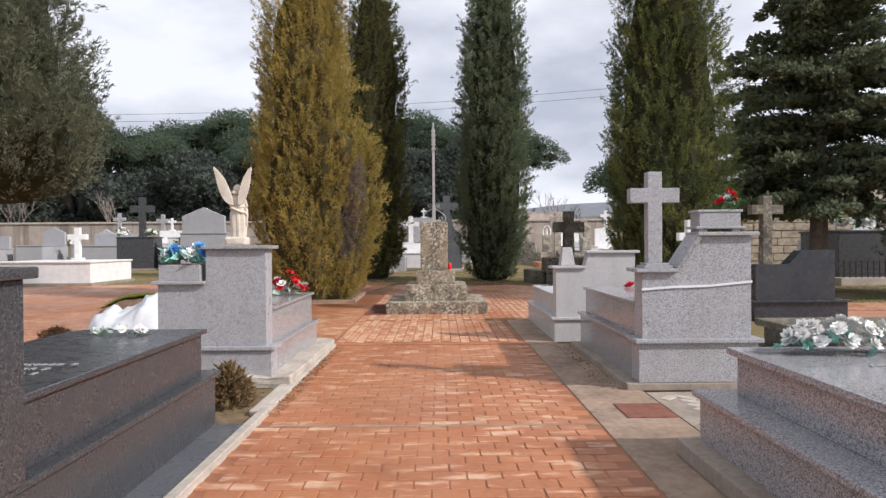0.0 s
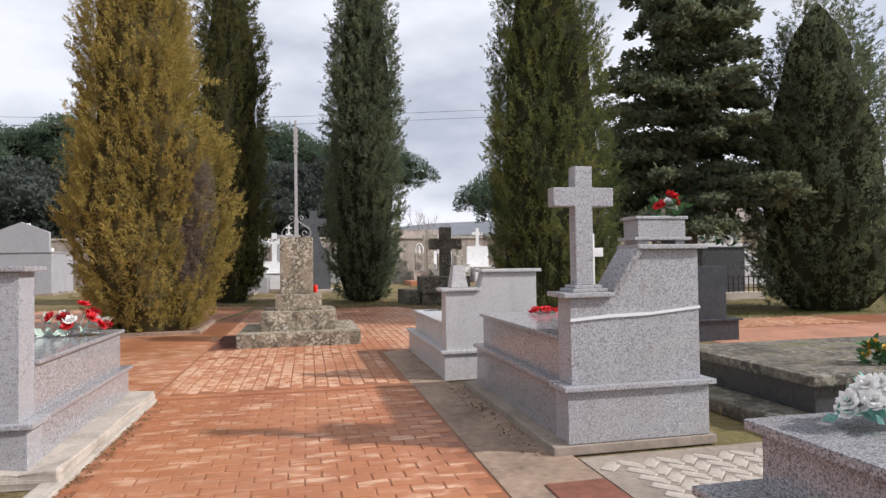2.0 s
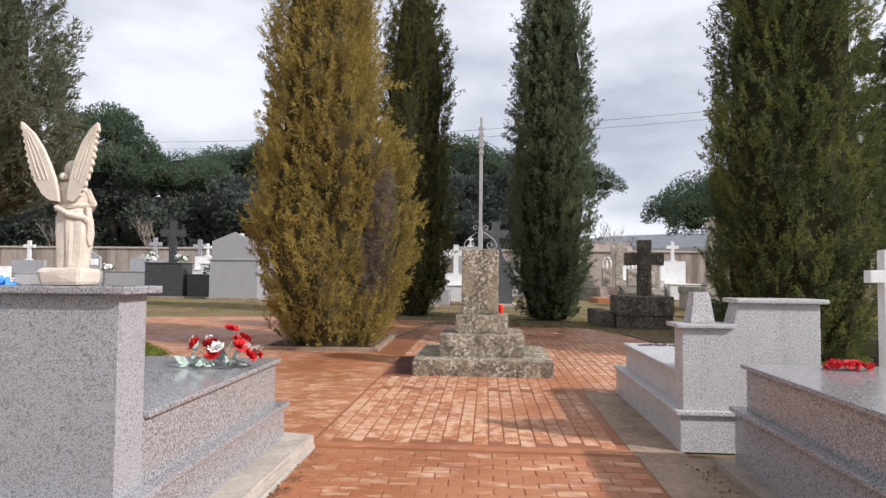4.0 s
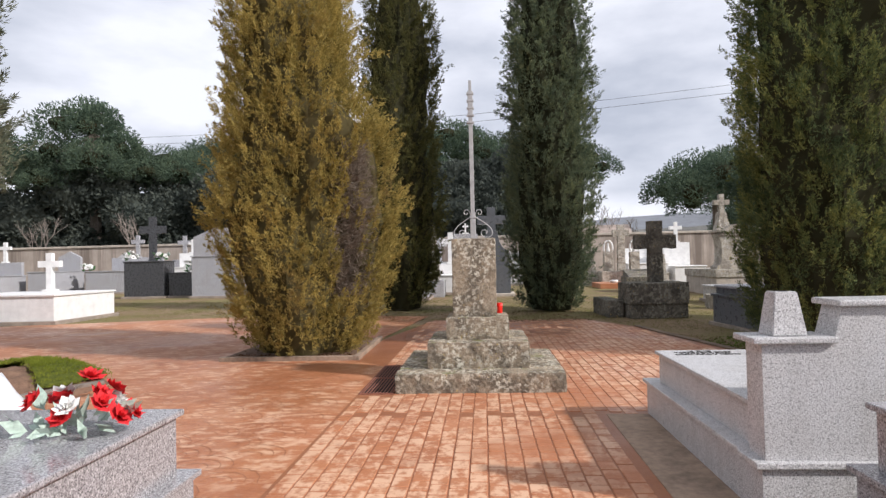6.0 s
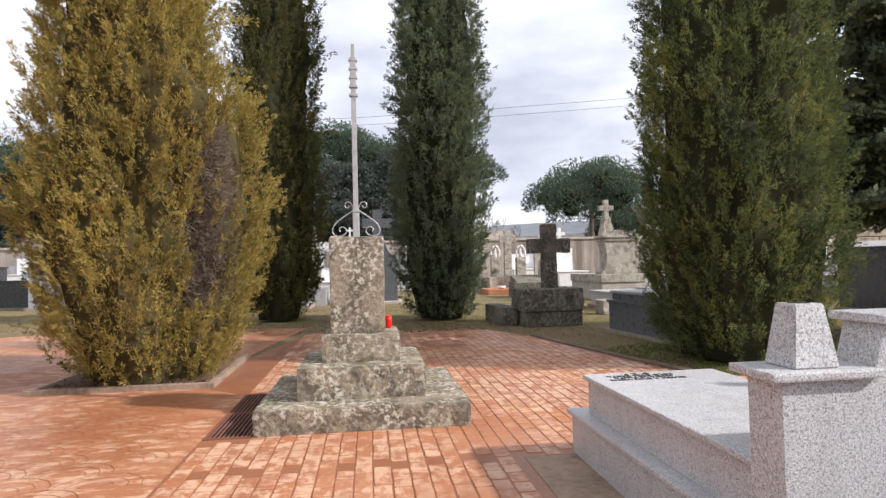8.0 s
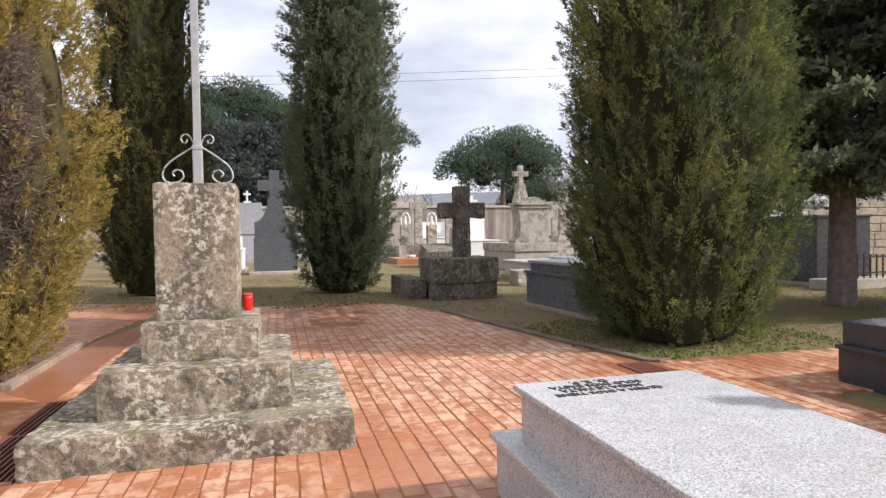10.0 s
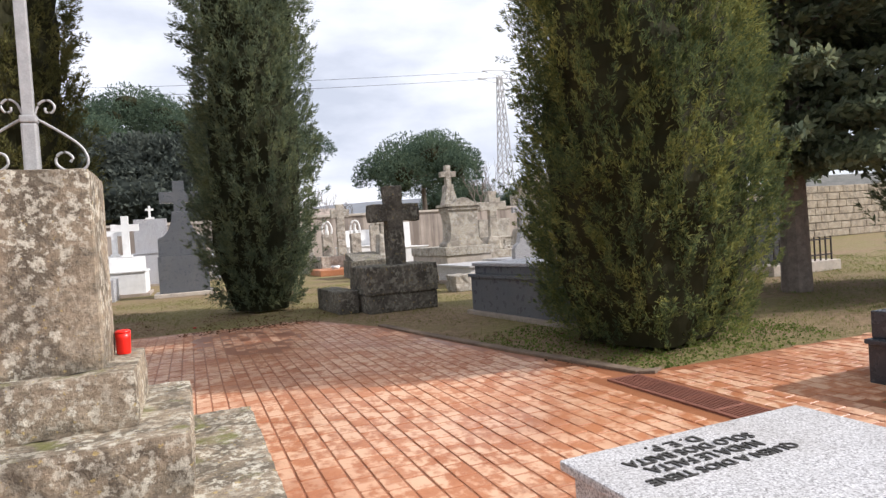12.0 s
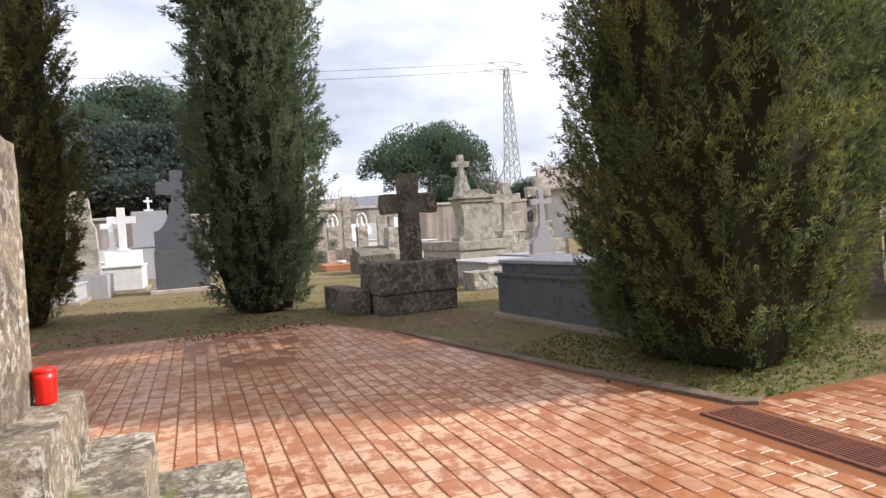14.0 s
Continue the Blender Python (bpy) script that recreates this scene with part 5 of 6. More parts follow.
def sheet():
    bm = bmesh.new()
    bmesh.ops.create_grid(bm, x_segments=26, y_segments=20, size=1)
    for v in bm.verts:
        x, y = v.co.x, v.co.y
        d = max(0, 1 - (abs(x) ** 2.4 + abs(y) ** 2.4))
        v.co = Vector((x * 0.85, y * 0.7, 0.02 + 0.52 * d ** 0.5 * (0.75 + 0.25 * math.sin(x * 4)) + 0.09 * noise.fractal(Vector((x * 3.2, y * 3.2, 1)), 0.7, 2.1, 5)))
        v.co.z = max(0.004, v.co.z)
    r = bmesh.ops.solidify(bm, geom=bm.faces[:], thickness=0.006)
    return bm


cover = obj("plastic_sheet", sheet(), SILVER_SHEET, True)
cover.matrix_basis = pose(-4.55, 10.9, 0) @ Matrix.Diagonal((1.0, 1.0, 1.35, 1))
tagged(cover, "crumpled silver plastic sheet over a heap", "sheet")
MOUND = [(1.0, -0.02), (0.88, 0.09), (0.70, 0.20), (0.42, 0.30), (0.12, 0.34)]
heap = obj("earth_heap", rough_up(lathe(MOUND, 28), 0.06, 0.3, 4, 2), SOIL, True)
heap.matrix_basis = pose(-6.0, 13.9, 0)
tagged(heap, "heap of dug dark red earth", "heap")


def turf_mat():
    """A mat of short green turf draped over the back of the heap."""
    rng = np.random.default_rng(75)
    t = thing("turf_mat", "mat of bright green turf laid over the earth heap", "turf", (-6.0, 13.9, 0))
    bm = bmesh.new()
    rows = []
    for i in range(9):
        r = 0.12 + 0.095 * i
        z = np.interp(r, [p[0] for p in MOUND[::-1]], [p[1] for p in MOUND[::-1]]) + 0.05
        rows.append([bm.verts.new((r * math.cos(a) * (1.05 + 0.06 * math.sin(5 * a)), r * math.sin(a) * 1.05, z + 0.012 * math.sin(9 * a + i))) for a in (math.radians(-45 + 10 * k) for k in range(24))])
    for p, q in zip(rows, rows[1:]):
        for k in range(23):
            bm.faces.new((p[k], q[k], q[k + 1], p[k + 1]))
    spots = np.array([v.co[:] for r in rows for v in r])
    bmesh.ops.solidify(bm, geom=bm.faces[:], thickness=0.02)
    part("backing", bm, TURF, t, "", True)
    base = spots[rng.integers(0, len(spots), 5200)] + rng.normal(0, 0.035, (5200, 3)) * (1, 1, 0.15)
    tagged(quads_mesh("blades", blades(rng, base, np.tile((0, 0, 1.0), (len(base), 1)), np.full(len(base), 0.045), 0.08, 2, 0.4), F_TURF, t), kind="stuff")
    return t


turf_mat()
plank = obj("plank", box(-0.9, 0.9, -0.06, 0.06, 0, 0.035, 0.004), BARK)
plank.matrix_basis = pose(-5.35, 12.95, 0.10, 0, -4, 38)
tagged(plank, "weathered brown plank lying against the earth heap", "plank")


# ---- far graves ----
def grave(label, x, y, w, l, z1, z2, mat, head, cross_h=0.0, cross_mat=None, turn=0, peak=False, group=""):
    """A tomb with body, slab, headstone and, where it has one, a cross."""
    t = thing("tomb", label, "tomb", (x, y, 0), group, turn)
    part("plinth", box(-w / 2 - 0.12, w / 2 + 0.12, -0.1, l + 0.1, -0.02, 0.10, 0.015), CONCRETE, t)
    part("body", box(-w / 2, w / 2, 0, l, 0.1, z1, 0.01), mat, t)
    part("slab", box(-w / 2 - 0.05, w / 2 + 0.05, -0.05, l + 0.05, z1, z1 + 0.06, 0.012), mat, t)
    if head:
        pts = [(-w / 2 + 0.1, z1 + 0.061), (w / 2 - 0.1, z1 + 0.061), (w / 2 - 0.1, z2 * 0.86), (0.0, z2), (-w / 2 + 0.1, z2 * 0.86)] if peak else \
              [(-w / 2 + 0.1, z1 + 0.061), (w / 2 - 0.1, z1 + 0.061), (w / 2 - 0.1, z2), (-w / 2 + 0.1, z2)]
        hy = 0.0 if head == "front" else l - 0.28
        part("headstone", prism(pts, "y", hy + 0.02, hy + 0.26, 0.012), mat, t)
        z = z2
    else:
        hy, z = l * 0.7, z1 + 0.06
    if cross_h:
        part("cross_foot", box(-0.2, 0.2, hy + 0.0, hy + 0.3, z - 0.02, z + 0.08, 0.01), cross_mat or mat, t)
        latin_cross(t, 0, hy + 0.07, hy + 0.23, z + 0.05, cross_h, cross_h * 0.62, cross_h * 0.17, cross_mat or mat, 0.7)
    return t


W, G, D, S, L = WHITE_STONE, GRANITE, GRANITE_DARK, GRANITE_SLATE, STONE_WARM
LEFT, RIGHT = "graves along the far left", "graves along the far right"
for a_ in (
    ("low white marble tomb with a white cross", -14.35, 23.5, 3.5, 3.0, 0.84, 0.0, W, "", 1.25, W),
    ("grey granite tomb with a stepped base", -24.0, 44.8, 3.9, 3.0, 1.45, 2.4, G, "back", 1.5, G),
    ("grey granite tomb with peaked headstone", -28.4, 44.0, 1.8, 3.0, 1.5, 2.9, G, "back", 0.0, None, 0, True),
    ("pale granite tomb with peaked headstone", -25.9, 46.5, 1.5, 3.0, 1.2, 2.8, GRANITE_PALE, "back", 0.0, None, 0, True),
    ("grey granite tomb with a thick stone cross", -21.6, 46.8, 2.0, 3.0, 1.5, 2.2, G, "back", 1.7, G),
    ("black granite tomb with a tall dark cross", -18.1, 38.0, 2.2, 1.2, 1.95, 0.0, D, "", 2.4, D),
    ("low black granite wall tomb", -15.6, 38.2, 2.4, 1.5, 1.3, 0.0, D, "", 0.0, None),
    ("grey granite tomb with a peaked headstone", -13.7, 37.2, 2.7, 3.0, 2.15, 3.7, G, "front", 0.0, None, 0, True),
    ("white marble tomb with a white cross", -16.6, 42.5, 3.0, 3.0, 2.0, 2.6, W, "back", 1.5, W),
    ("white marble tomb with a low headstone", -19.9, 44.5, 2.0, 3.0, 1.6, 2.6, W, "back", 0.9, W),
    ("grey granite tomb with a white cross", -31.5, 42.0, 2.6, 3.0, 1.3, 2.2, G, "back", 1.3, W),
    ("white tomb with a low headstone", -27.5, 33.5, 3.0, 3.2, 1.0, 1.7, W, "back", 0.0, None),
    ("grey granite tomb with a small cross", -10.6, 43.5, 2.2, 3.0, 1.2, 2.4, G, "back", 1.0, W),
):
    grave(*a_, group=LEFT)
for a_ in (
    ("pale grey stone tomb with a tall headstone", -3.5, 36.4, 1.7, 3.0, 0.9, 2.5, G, "front", 0.0, None, 0, True),
    ("white marble tomb with a white cross", -2.6, 42.0, 2.2, 3.0, 1.0, 1.6, W, "back", 1.5, W),
    ("grey granite tomb with a headstone", -5.4, 41.0, 1.8, 3.0, 0.9, 2.8, G, "back", 0.0, None),
    ("white tomb with square headstone", -0.3, 45.5, 2.4, 3.0, 1.3, 2.6, W, "back", 0.0, None),
    ("pale stone tomb with a white cross", 2.9, 45.5, 2.2, 3.0, 1.0, 2.2, GRANITE_PALE, "back", 1.0, W),
    ("weathered stone tomb with a small cross", 5.6, 46.0, 1.8, 3.0, 0.9, 2.3, L, "back", 1.2, L),
    ("white marble slab tomb", 10.0, 43.6, 2.4, 3.0, 1.2, 2.2, W, "back", 0.0, None),
    ("narrow weathered stone with a finial cross", 9.6, 39.4, 0.8, 1.6, 0.7, 2.3, L, "back", 0.75, L),
    ("white marble tomb with a white cross", 12.3, 43.0, 1.8, 2.8, 1.0, 2.5, W, "back", 1.25, W),
    ("weathered stone wall tomb with a cross", 17.3, 40.0, 2.2, 2.8, 1.2, 2.3, L, "back", 1.5, L),
    ("low pale kerbed tomb", 8.75, 26.2, 1.5, 2.4, 0.52, 0.0, GRANITE_PALE, "", 0.0, None),
    ("grey stone tomb with a white cross", 18.4, 27.6, 2.2, 2.8, 0.8, 1.5, G, "back", 0.9, W),
    ("pale granite tomb with a headstone", 22.4, 29.2, 3.0, 2.8, 1.0, 2.2, GRANITE_PALE, "back", 0.0, None),
    ("tall black granite tomb with white flowers", 14.5, 21.6, 1.7, 2.2, 1.75, 0.0, D, "", 0.0, None),
    ("pale stone slab tomb with rounded headstone", -2.9, 32.0, 1.3, 2.4, 0.55, 2.3, GRANITE_PALE, "front", 0.0, None, 0, True),
    ("white marble tomb with a broad white cross", -1.55, 36.2, 1.5, 2.4, 0.9, 1.5, W, "back", 1.6, W),
    ("stepped grey granite tomb", -0.9, 44.0, 1.7, 2.6, 1.6, 3.3, G, "front", 0.6, W),
):
    grave(*a_, group=RIGHT)

rail = thing("grave_rail", "low black iron rail on a pale kerb before the black tomb", "railing", (14.3, 20.9, 0))
part("kerb", box(-1.1, 1.2, -0.1, 0.5, -0.02, 0.24, 0.02), CONCRETE_PALE, rail)
for z_ in (0.36, 0.74):
    part("bar", box(-0.95, 1.05, 0.0, 0.03, z_, z_ + 0.035, 0.004), IRON_DARK, rail)
for k_ in range(11):
    part("post", box(-0.94 + k_ * 0.195, -0.91 + k_ * 0.195, -0.002, 0.028, 0.24, 0.82, 0.003), IRON_DARK, rail)

sign = thing("iron_cross", "thin black iron grave cross with a plaque", "cross", (17.7, 26.0, 0))
part("post", box(-0.025, 0.025, -0.02, 0.02, -0.05, 1.5, 0.004), IRON_DARK, sign)
part("arm", box(-0.3, 0.3, -0.018, 0.018, 1.15, 1.2, 0.004), IRON_DARK, sign)
part("plaque", box(-0.2, 0.2, -0.035, -0.021, 0.6, 0.9, 0.004), IRON_DARK, sign)

# dark stone with the concave shoulders
dark = thing("headstone_cross", "tall dark slate headstone with curved shoulders and a cross", "tomb", (0.57, 34.0, 0))
part("plinth", box(-1.0, 1.0, -0.25, 1.6, -0.02, 0.12, 0.02), CONCRETE_PALE, dark)
part("base", box(-0.82, 0.82, 0, 0.8, 0.12, 1.42, 0.02), S, dark)
sh = [(-0.78, 1.42), (0.78, 1.42), (0.78, 2.02)] + [(0.27 + 0.51 * (1 - math.sin(a)), 2.05 + 0.95 * (1 - math.cos(a))) for a in (math.radians(11 * k) for k in range(9))]
sh += [(-x, z) for x, z in sh[:2:-1]] + [(-0.78, 2.02)]
part("stone", prism(sh, "y", 0.1, 0.55, 0.02), S, dark)
latin_cross(dark, 0, 0.15, 0.5, 2.8, 1.25, 1.28, 0.38, S, 0.54)


def worn(bm, amount, seed, cut=0.14, size=0.22):
    """Weathers a block of stone: cut fine, its faces pushed in and out."""
    for _ in range(4):
        long = [e for e in bm.edges if e.calc_length() > cut]
        if not long:
            break
        bmesh.ops.subdivide_edges(bm, edges=long, cuts=1, use_grid_fill=True)
    bmesh.ops.triangulate(bm, faces=[f for f in bm.faces if len(f.verts) > 4])
    return rough_up(bm, amount, size, seed)


def cross_outline(cx, z0, height, span, w, arm_at, flare=0.0):
    za, h, g = z0 + height * arm_at, height, flare
    return [(cx - w / 2 - g, z0), (cx + w / 2 + g, z0), (cx + w / 2, za - w / 2), (cx + span / 2, za - w / 2 - g), (cx + span / 2, za + w / 2 + g), (cx + w / 2, za + w / 2),
            (cx + w / 2 + g, z0 + h), (cx - w / 2 - g, z0 + h), (cx - w / 2, za + w / 2), (cx - span / 2, za + w / 2 + g), (cx - span / 2, za - w / 2 - g), (cx - w / 2, za - w / 2)]


def old_cross_grave(label, x, y, base, block, height, span, w, mat, seed, flare=0.03, turn=0):
    """An old grave: a low worn kerb, a rough block and a weathered stone cross."""
    t = thing("stone_cross", label, "cross", (x, y, 0), "old stone crosses", turn)
    part("kerb", worn(box(-base[0] / 2, base[0] / 2, -0.1, base[1], -0.03, base[2], 0.02), 0.02, seed, 0.3), mat, t)
    part("block", worn(prism([(-block[0] / 2, base[2]), (block[0] / 2, base[2]), (block[0] * 0.36, base[2] + block[1]), (-block[0] * 0.36, base[2] + block[1])], "y", 0.1, 0.75, 0.03), 0.035, seed + 1), mat, t)
    part("cross", worn(prism(cross_outline(0, base[2] + block[1] - 0.03, height, span, w, 0.68, flare), "y", 0.28, 0.54, 0.02), 0.022, seed + 2), mat, t)
    return t


# dark mossy cross on its block
old = thing("stone_cross", "dark mossy stone cross on a heavy two-course block", "cross", (4.7, 22.45, 0), "", 3)
part("lower_course", worn_block(-0.68, 0.80, 0.0, 1.15, -0.03, 0.36, 21, 0.014), STONE_DARK, old, "", True)
part("upper_course", worn_block(-0.71, 0.83, -0.03, 1.18, 0.355, 0.93, 23, 0.016), STONE_DARK, old, "", True)
part("side_block", worn_block(-1.16, -0.72, 0.55, 2.3, -0.03, 0.46, 22, 0.014), STONE_DARK, old, "", True)
part("cross", worn(prism(cross_outline(0.14, 0.92, 1.66, 1.10, 0.35, 0.66, 0.01), "y", 0.40, 0.68, 0.02), 0.016, 24, 0.09), STONE_DARK, old)

old_cross_grave("lichened stone cross with broad worn arms", 13.0, 34.0, (2.0, 2.2, 0.75), (1.0, 0.55), 2.0, 1.25, 0.34, L, 31)
old_cross_grave("tall weathered stone cross on a rough block", 14.9, 34.6, (2.2, 2.4, 0.85), (1.2, 0.75), 1.95, 1.15, 0.36, L, 35, 0.05)
old_cross_grave("short leaning stone cross among old graves", 8.62, 36.0, (1.0, 1.8, 0.5), (0.62, 1.25), 0.85, 0.6, 0.2, L, 41, 0.02)
old_cross_grave("squat stone cross on a stepped block", 6.3, 43.0, (1.8, 2.2, 0.8), (1.2, 0.7), 1.2, 0.85, 0.28, L, 45, 0.03, 4)
slab = thing("stone_tomb", "low dark old tomb with a sloping ledger slab", "tomb", (7.55, 35.0, 0), "", -4)
part("kerb", worn(box(-0.75, 0.75, 0, 2.0, -0.02, 0.7, 0.02), 0.02, 51, 0.3), STONE_DARK, slab)
part("ledger", worn(prism([(0.0, 0.7), (2.0, 0.7), (2.0, 1.02), (1.8, 1.02)], "x", -0.65, 0.65, 0.02), 0.015, 52, 0.3), STONE_DARK, slab)
rock = obj("stone_block", worn(box(7.05, 7.85, 25.1, 25.7, -0.02, 0.42, 0.03), 0.04, 55), STONE_WARM)
tagged(rock, "loose pale weathered stone block on the grass", "stone")

# slender cross on a shouldered headstone
slim = thing("headstone_cross", "grey stone headstone with sloped shoulders and a slender cross", "tomb", (11.68, 29.4, 0))
part("base", box(-0.7, 0.7, -0.1, 2.2, -0.02, 0.5, 0.02), G, slim)
part("stone", prism([(-0.45, 0.5), (0.45, 0.5), (0.45, 0.85), (0.36, 0.98), (0.26, 1.05), (0.16, 1.42), (-0.16, 1.42), (-0.26, 1.05), (-0.36, 0.98), (-0.45, 0.85)], "y", 0.0, 0.26, 0.015), G, slim)
part("cross", prism(cross_outline(0, 1.42, 1.2, 0.78, 0.17, 0.66, 0.015), "y", 0.05, 0.2, 0.01), G, slim)

# tall lichened stele beside the slate one
stele = thing("headstone", "tall lichened grey stele with a rounded head", "tomb", (-2.35, 34.2, 0))
part("base", box(-0.7, 0.7, -0.2, 1.4, -0.02, 0.75, 0.02), G, stele)
part("stone", worn(prism([(-0.5, 0.75), (0.5, 0.75), (0.46, 2.2), (0.34, 2.5), (0.30, 3.2), (0.18, 3.45), (-0.18, 3.45), (-0.30, 3.2), (-0.34, 2.5), (-0.46, 2.2)], "y", 0.0, 0.35, 0.02), 0.012, 61), STONE_WARM, stele)

# slate tomb by the big cypress
tomb = thing("granite_tomb", "blue-grey granite tomb half behind the cypress", "tomb", (0, 0, 0), "", 0)
part("plinth", box(0, 1.6, -3.0, 0.0, -0.02, 0.06, 0.01), CONCRETE, tomb)
part("body", box(0.08, 1.5, -2.9, -0.08, 0.06, 0.66, 0.01), S, tomb)
part("ledge", box(0.04, 1.54, -2.95, -0.04, 0.661, 0.72, 0.012), S, tomb)
part("upper_body", box(0.14, 1.44, -2.85, -0.14, 0.721, 0.86, 0.01), S, tomb)
part("cover_slab", box(0.1, 1.48, -2.9, -0.1, 0.861, 0.92, 0.015), GRANITE, tomb)
tomb.matrix_basis = pose(5.46, 20.95, 0, 0, 0, 5)

# pedestal tomb with the tall pale cross
ped = thing("pedestal_tomb", "weathered limestone pedestal tomb with a tall cross", "tomb", (10.45, 31.6, 0))
part("base", box(-0.92, 0.92, -0.1, 3.6, -0.02, 0.72, 0.02), CONCRETE_PALE, ped, "pale plastered base")
part("slab", box(-0.97, 0.97, -0.15, 3.65, 0.721, 1.05, 0.02), STONE_WARM, ped)
part("die", prism([(-0.76, 1.051), (0.76, 1.051), (0.76, 1.16), (0.64, 1.24), (0.58, 1.42), (0.56, 1.9), (0.60, 2.25), (0.66, 2.42), (-0.66, 2.42), (-0.60, 2.25), (-0.56, 1.9), (-0.58, 1.42), (-0.64, 1.24), (-0.76, 1.16)], "y", 0.2, 1.0, 0.02), STONE_WARM, ped)
for k_, (z_, g_) in enumerate(((2.42, 0.66), (2.55, 0.74))):
    cr = [(-g_, z_), (g_, z_), (g_, z_ + 0.11), (0.52, z_ + 0.10), (0.36, z_ + 0.17), (0.2, z_ + 0.29), (0, z_ + 0.33), (-0.2, z_ + 0.29), (-0.36, z_ + 0.17), (-0.52, z_ + 0.10), (-g_, z_ + 0.11)]
    part("cornice", prism(cr, "y", 0.14 - 0.06 * k_, 1.06 + 0.06 * k_, 0.02), STONE_WARM, ped)
part("rock", rough_up(prism([(-0.68, 2.6), (-0.05, 2.6), (-0.2, 3.1), (-0.26, 3.4), (-0.5, 3.4), (-0.58, 3.0)], "y", 0.4, 0.85, 0.02), 0.04, 0.3, 3, 2), STONE_WARM, ped)
latin_cross(ped, -0.38, 0.5, 0.72, 3.3, 0.85, 0.62, 0.2, STONE_WARM, 0.6)

# small grave with statues and a terracotta border
gr = thing("kerbed_grave", "old grave with a rough stone cross between two arched niches", "tomb", (8.0, 40.2, 0))
part("border", box(-1.7, 0.9, -1.2, 1.4, -0.02, 0.26, 0.02), PAVER, gr, "terracotta border")
part("base", worn(box(-1.1, 0.9, 1.4, 2.5, 0.0, 0.85, 0.03), 0.03, 71, 0.2), STONE_WARM, gr)
part("cross", worn(prism(cross_outline(0.12, 0.85, 2.65, 0.95, 0.4, 0.82, 0.02), "y", 1.85, 2.15, 0.02), 0.03, 72), STONE_WARM, gr)
for x_ in (-0.62, 0.86):
    part("pillar", worn(box(x_ - 0.26, x_ + 0.26, 1.75, 2.2, 0.85, 1.95, 0.02), 0.02, 73), STONE_WARM, gr)
    ring = [(x_ + 0.25 * math.cos(a), 1.9, 2.2 + 0.42 * math.sin(a)) for a in (math.pi * k / 12 for k in range(-2, 15))]
    part("arch", tube(ring, 0.055, 7), WHITE_STONE, gr, "small white arch", True)
    part("figure", lathe([(0.11, 1.95), (0.10, 2.1), (0.06, 2.3), (0.075, 2.38), (0.03, 2.5)], 10, None, (x_, 1.95, 0)), WHITE_STONE, gr, "small plain white figure", True)
for x_ in (-0.85, -0.2):
    part("bowl", lathe([(0.10, 0.261), (0.2, 0.30), (0.22, 0.42), (0.19, 0.42), (0.12, 0.33)], 14, None, (x_, -0.6, 0)), WHITE_STONE, gr, "white bowl", True)


# ---- walls, houses, distance ----
def long_wall(name, label, a, b, height, thick, mat, cap):
    d = (Vector(b) - Vector(a)).normalized()
    n = Vector((-d.y, d.x)) * thick / 2
    pts = [Vector(a) + n, Vector(a) - n, Vector(b) - n, Vector(b) + n]
    w = tagged(obj(name, prism([(p.x, p.y) for p in pts], "z", -0.05, height, 0.02), mat), label, "wall", kind="structure")
    n *= 1.5
    pts = [Vector(a) + n, Vector(a) - n, Vector(b) - n, Vector(b) + n]
    c = obj("coping", prism([(p.x, p.y) for p in pts], "z", height + 0.001, height + 0.16, 0.02), cap)
    c.parent = w
    return w


long_wall("wall_north", "weathered plastered cemetery wall with a pale coping", (-70, 52), (24, 52), 3.3, 0.4, PLASTER_PINK, CONCRETE_PALE)
long_wall("wall_west", "weathered plastered cemetery wall", (-70, -20), (-70, 52), 3.3, 0.4, PLASTER, CONCRETE_PALE)

rubble = tagged(obj("wall_east", box(16.6, 40, 34.2, 34.5, -0.05, 2.85, 0.02), CONCRETE), "old wall of large squared sandstone blocks", "wall", kind="structure")
rng_ = random.Random(5)
for row_ in range(7):
    x_ = 16.62 - rng_.uniform(0, 0.5)
    while x_ < 39.5:
        w_ = rng_.uniform(0.7, 1.5)
        b_ = obj("stone", rough_up(box(max(16.62, x_), x_ + w_ - 0.03, 34.11 + rng_.uniform(0, 0.03), 34.24, row_ * 0.41 + 0.01, row_ * 0.41 + 0.385, 0.03), 0.012, 0.25, row_, 1), STONE_SAND)
        b_.parent = rubble
        x_ += w_
for bx_, by_, bz_, sd_ in ((-19.0, 38.3, 2.0, 91), (-17.2, 38.3, 2.0, 92), (-15.6, 38.6, 1.35, 93), (-26.2, 45.4, 1.5, 94), (18.0, 28.3, 0.87, 95), (22.2, 29.6, 1.07, 96), (14.3, 22.2, 1.82, 97), (14.9, 22.0, 1.82, 98)):
    bouquet("white cloth flowers on a far tomb", (bx_, by_, bz_), (0.35, 0.25, 0.5), 14, (PET_WHITE, PET_WHITE), LEAF_GREEN, sd_, 0.16, 0.6, 8)

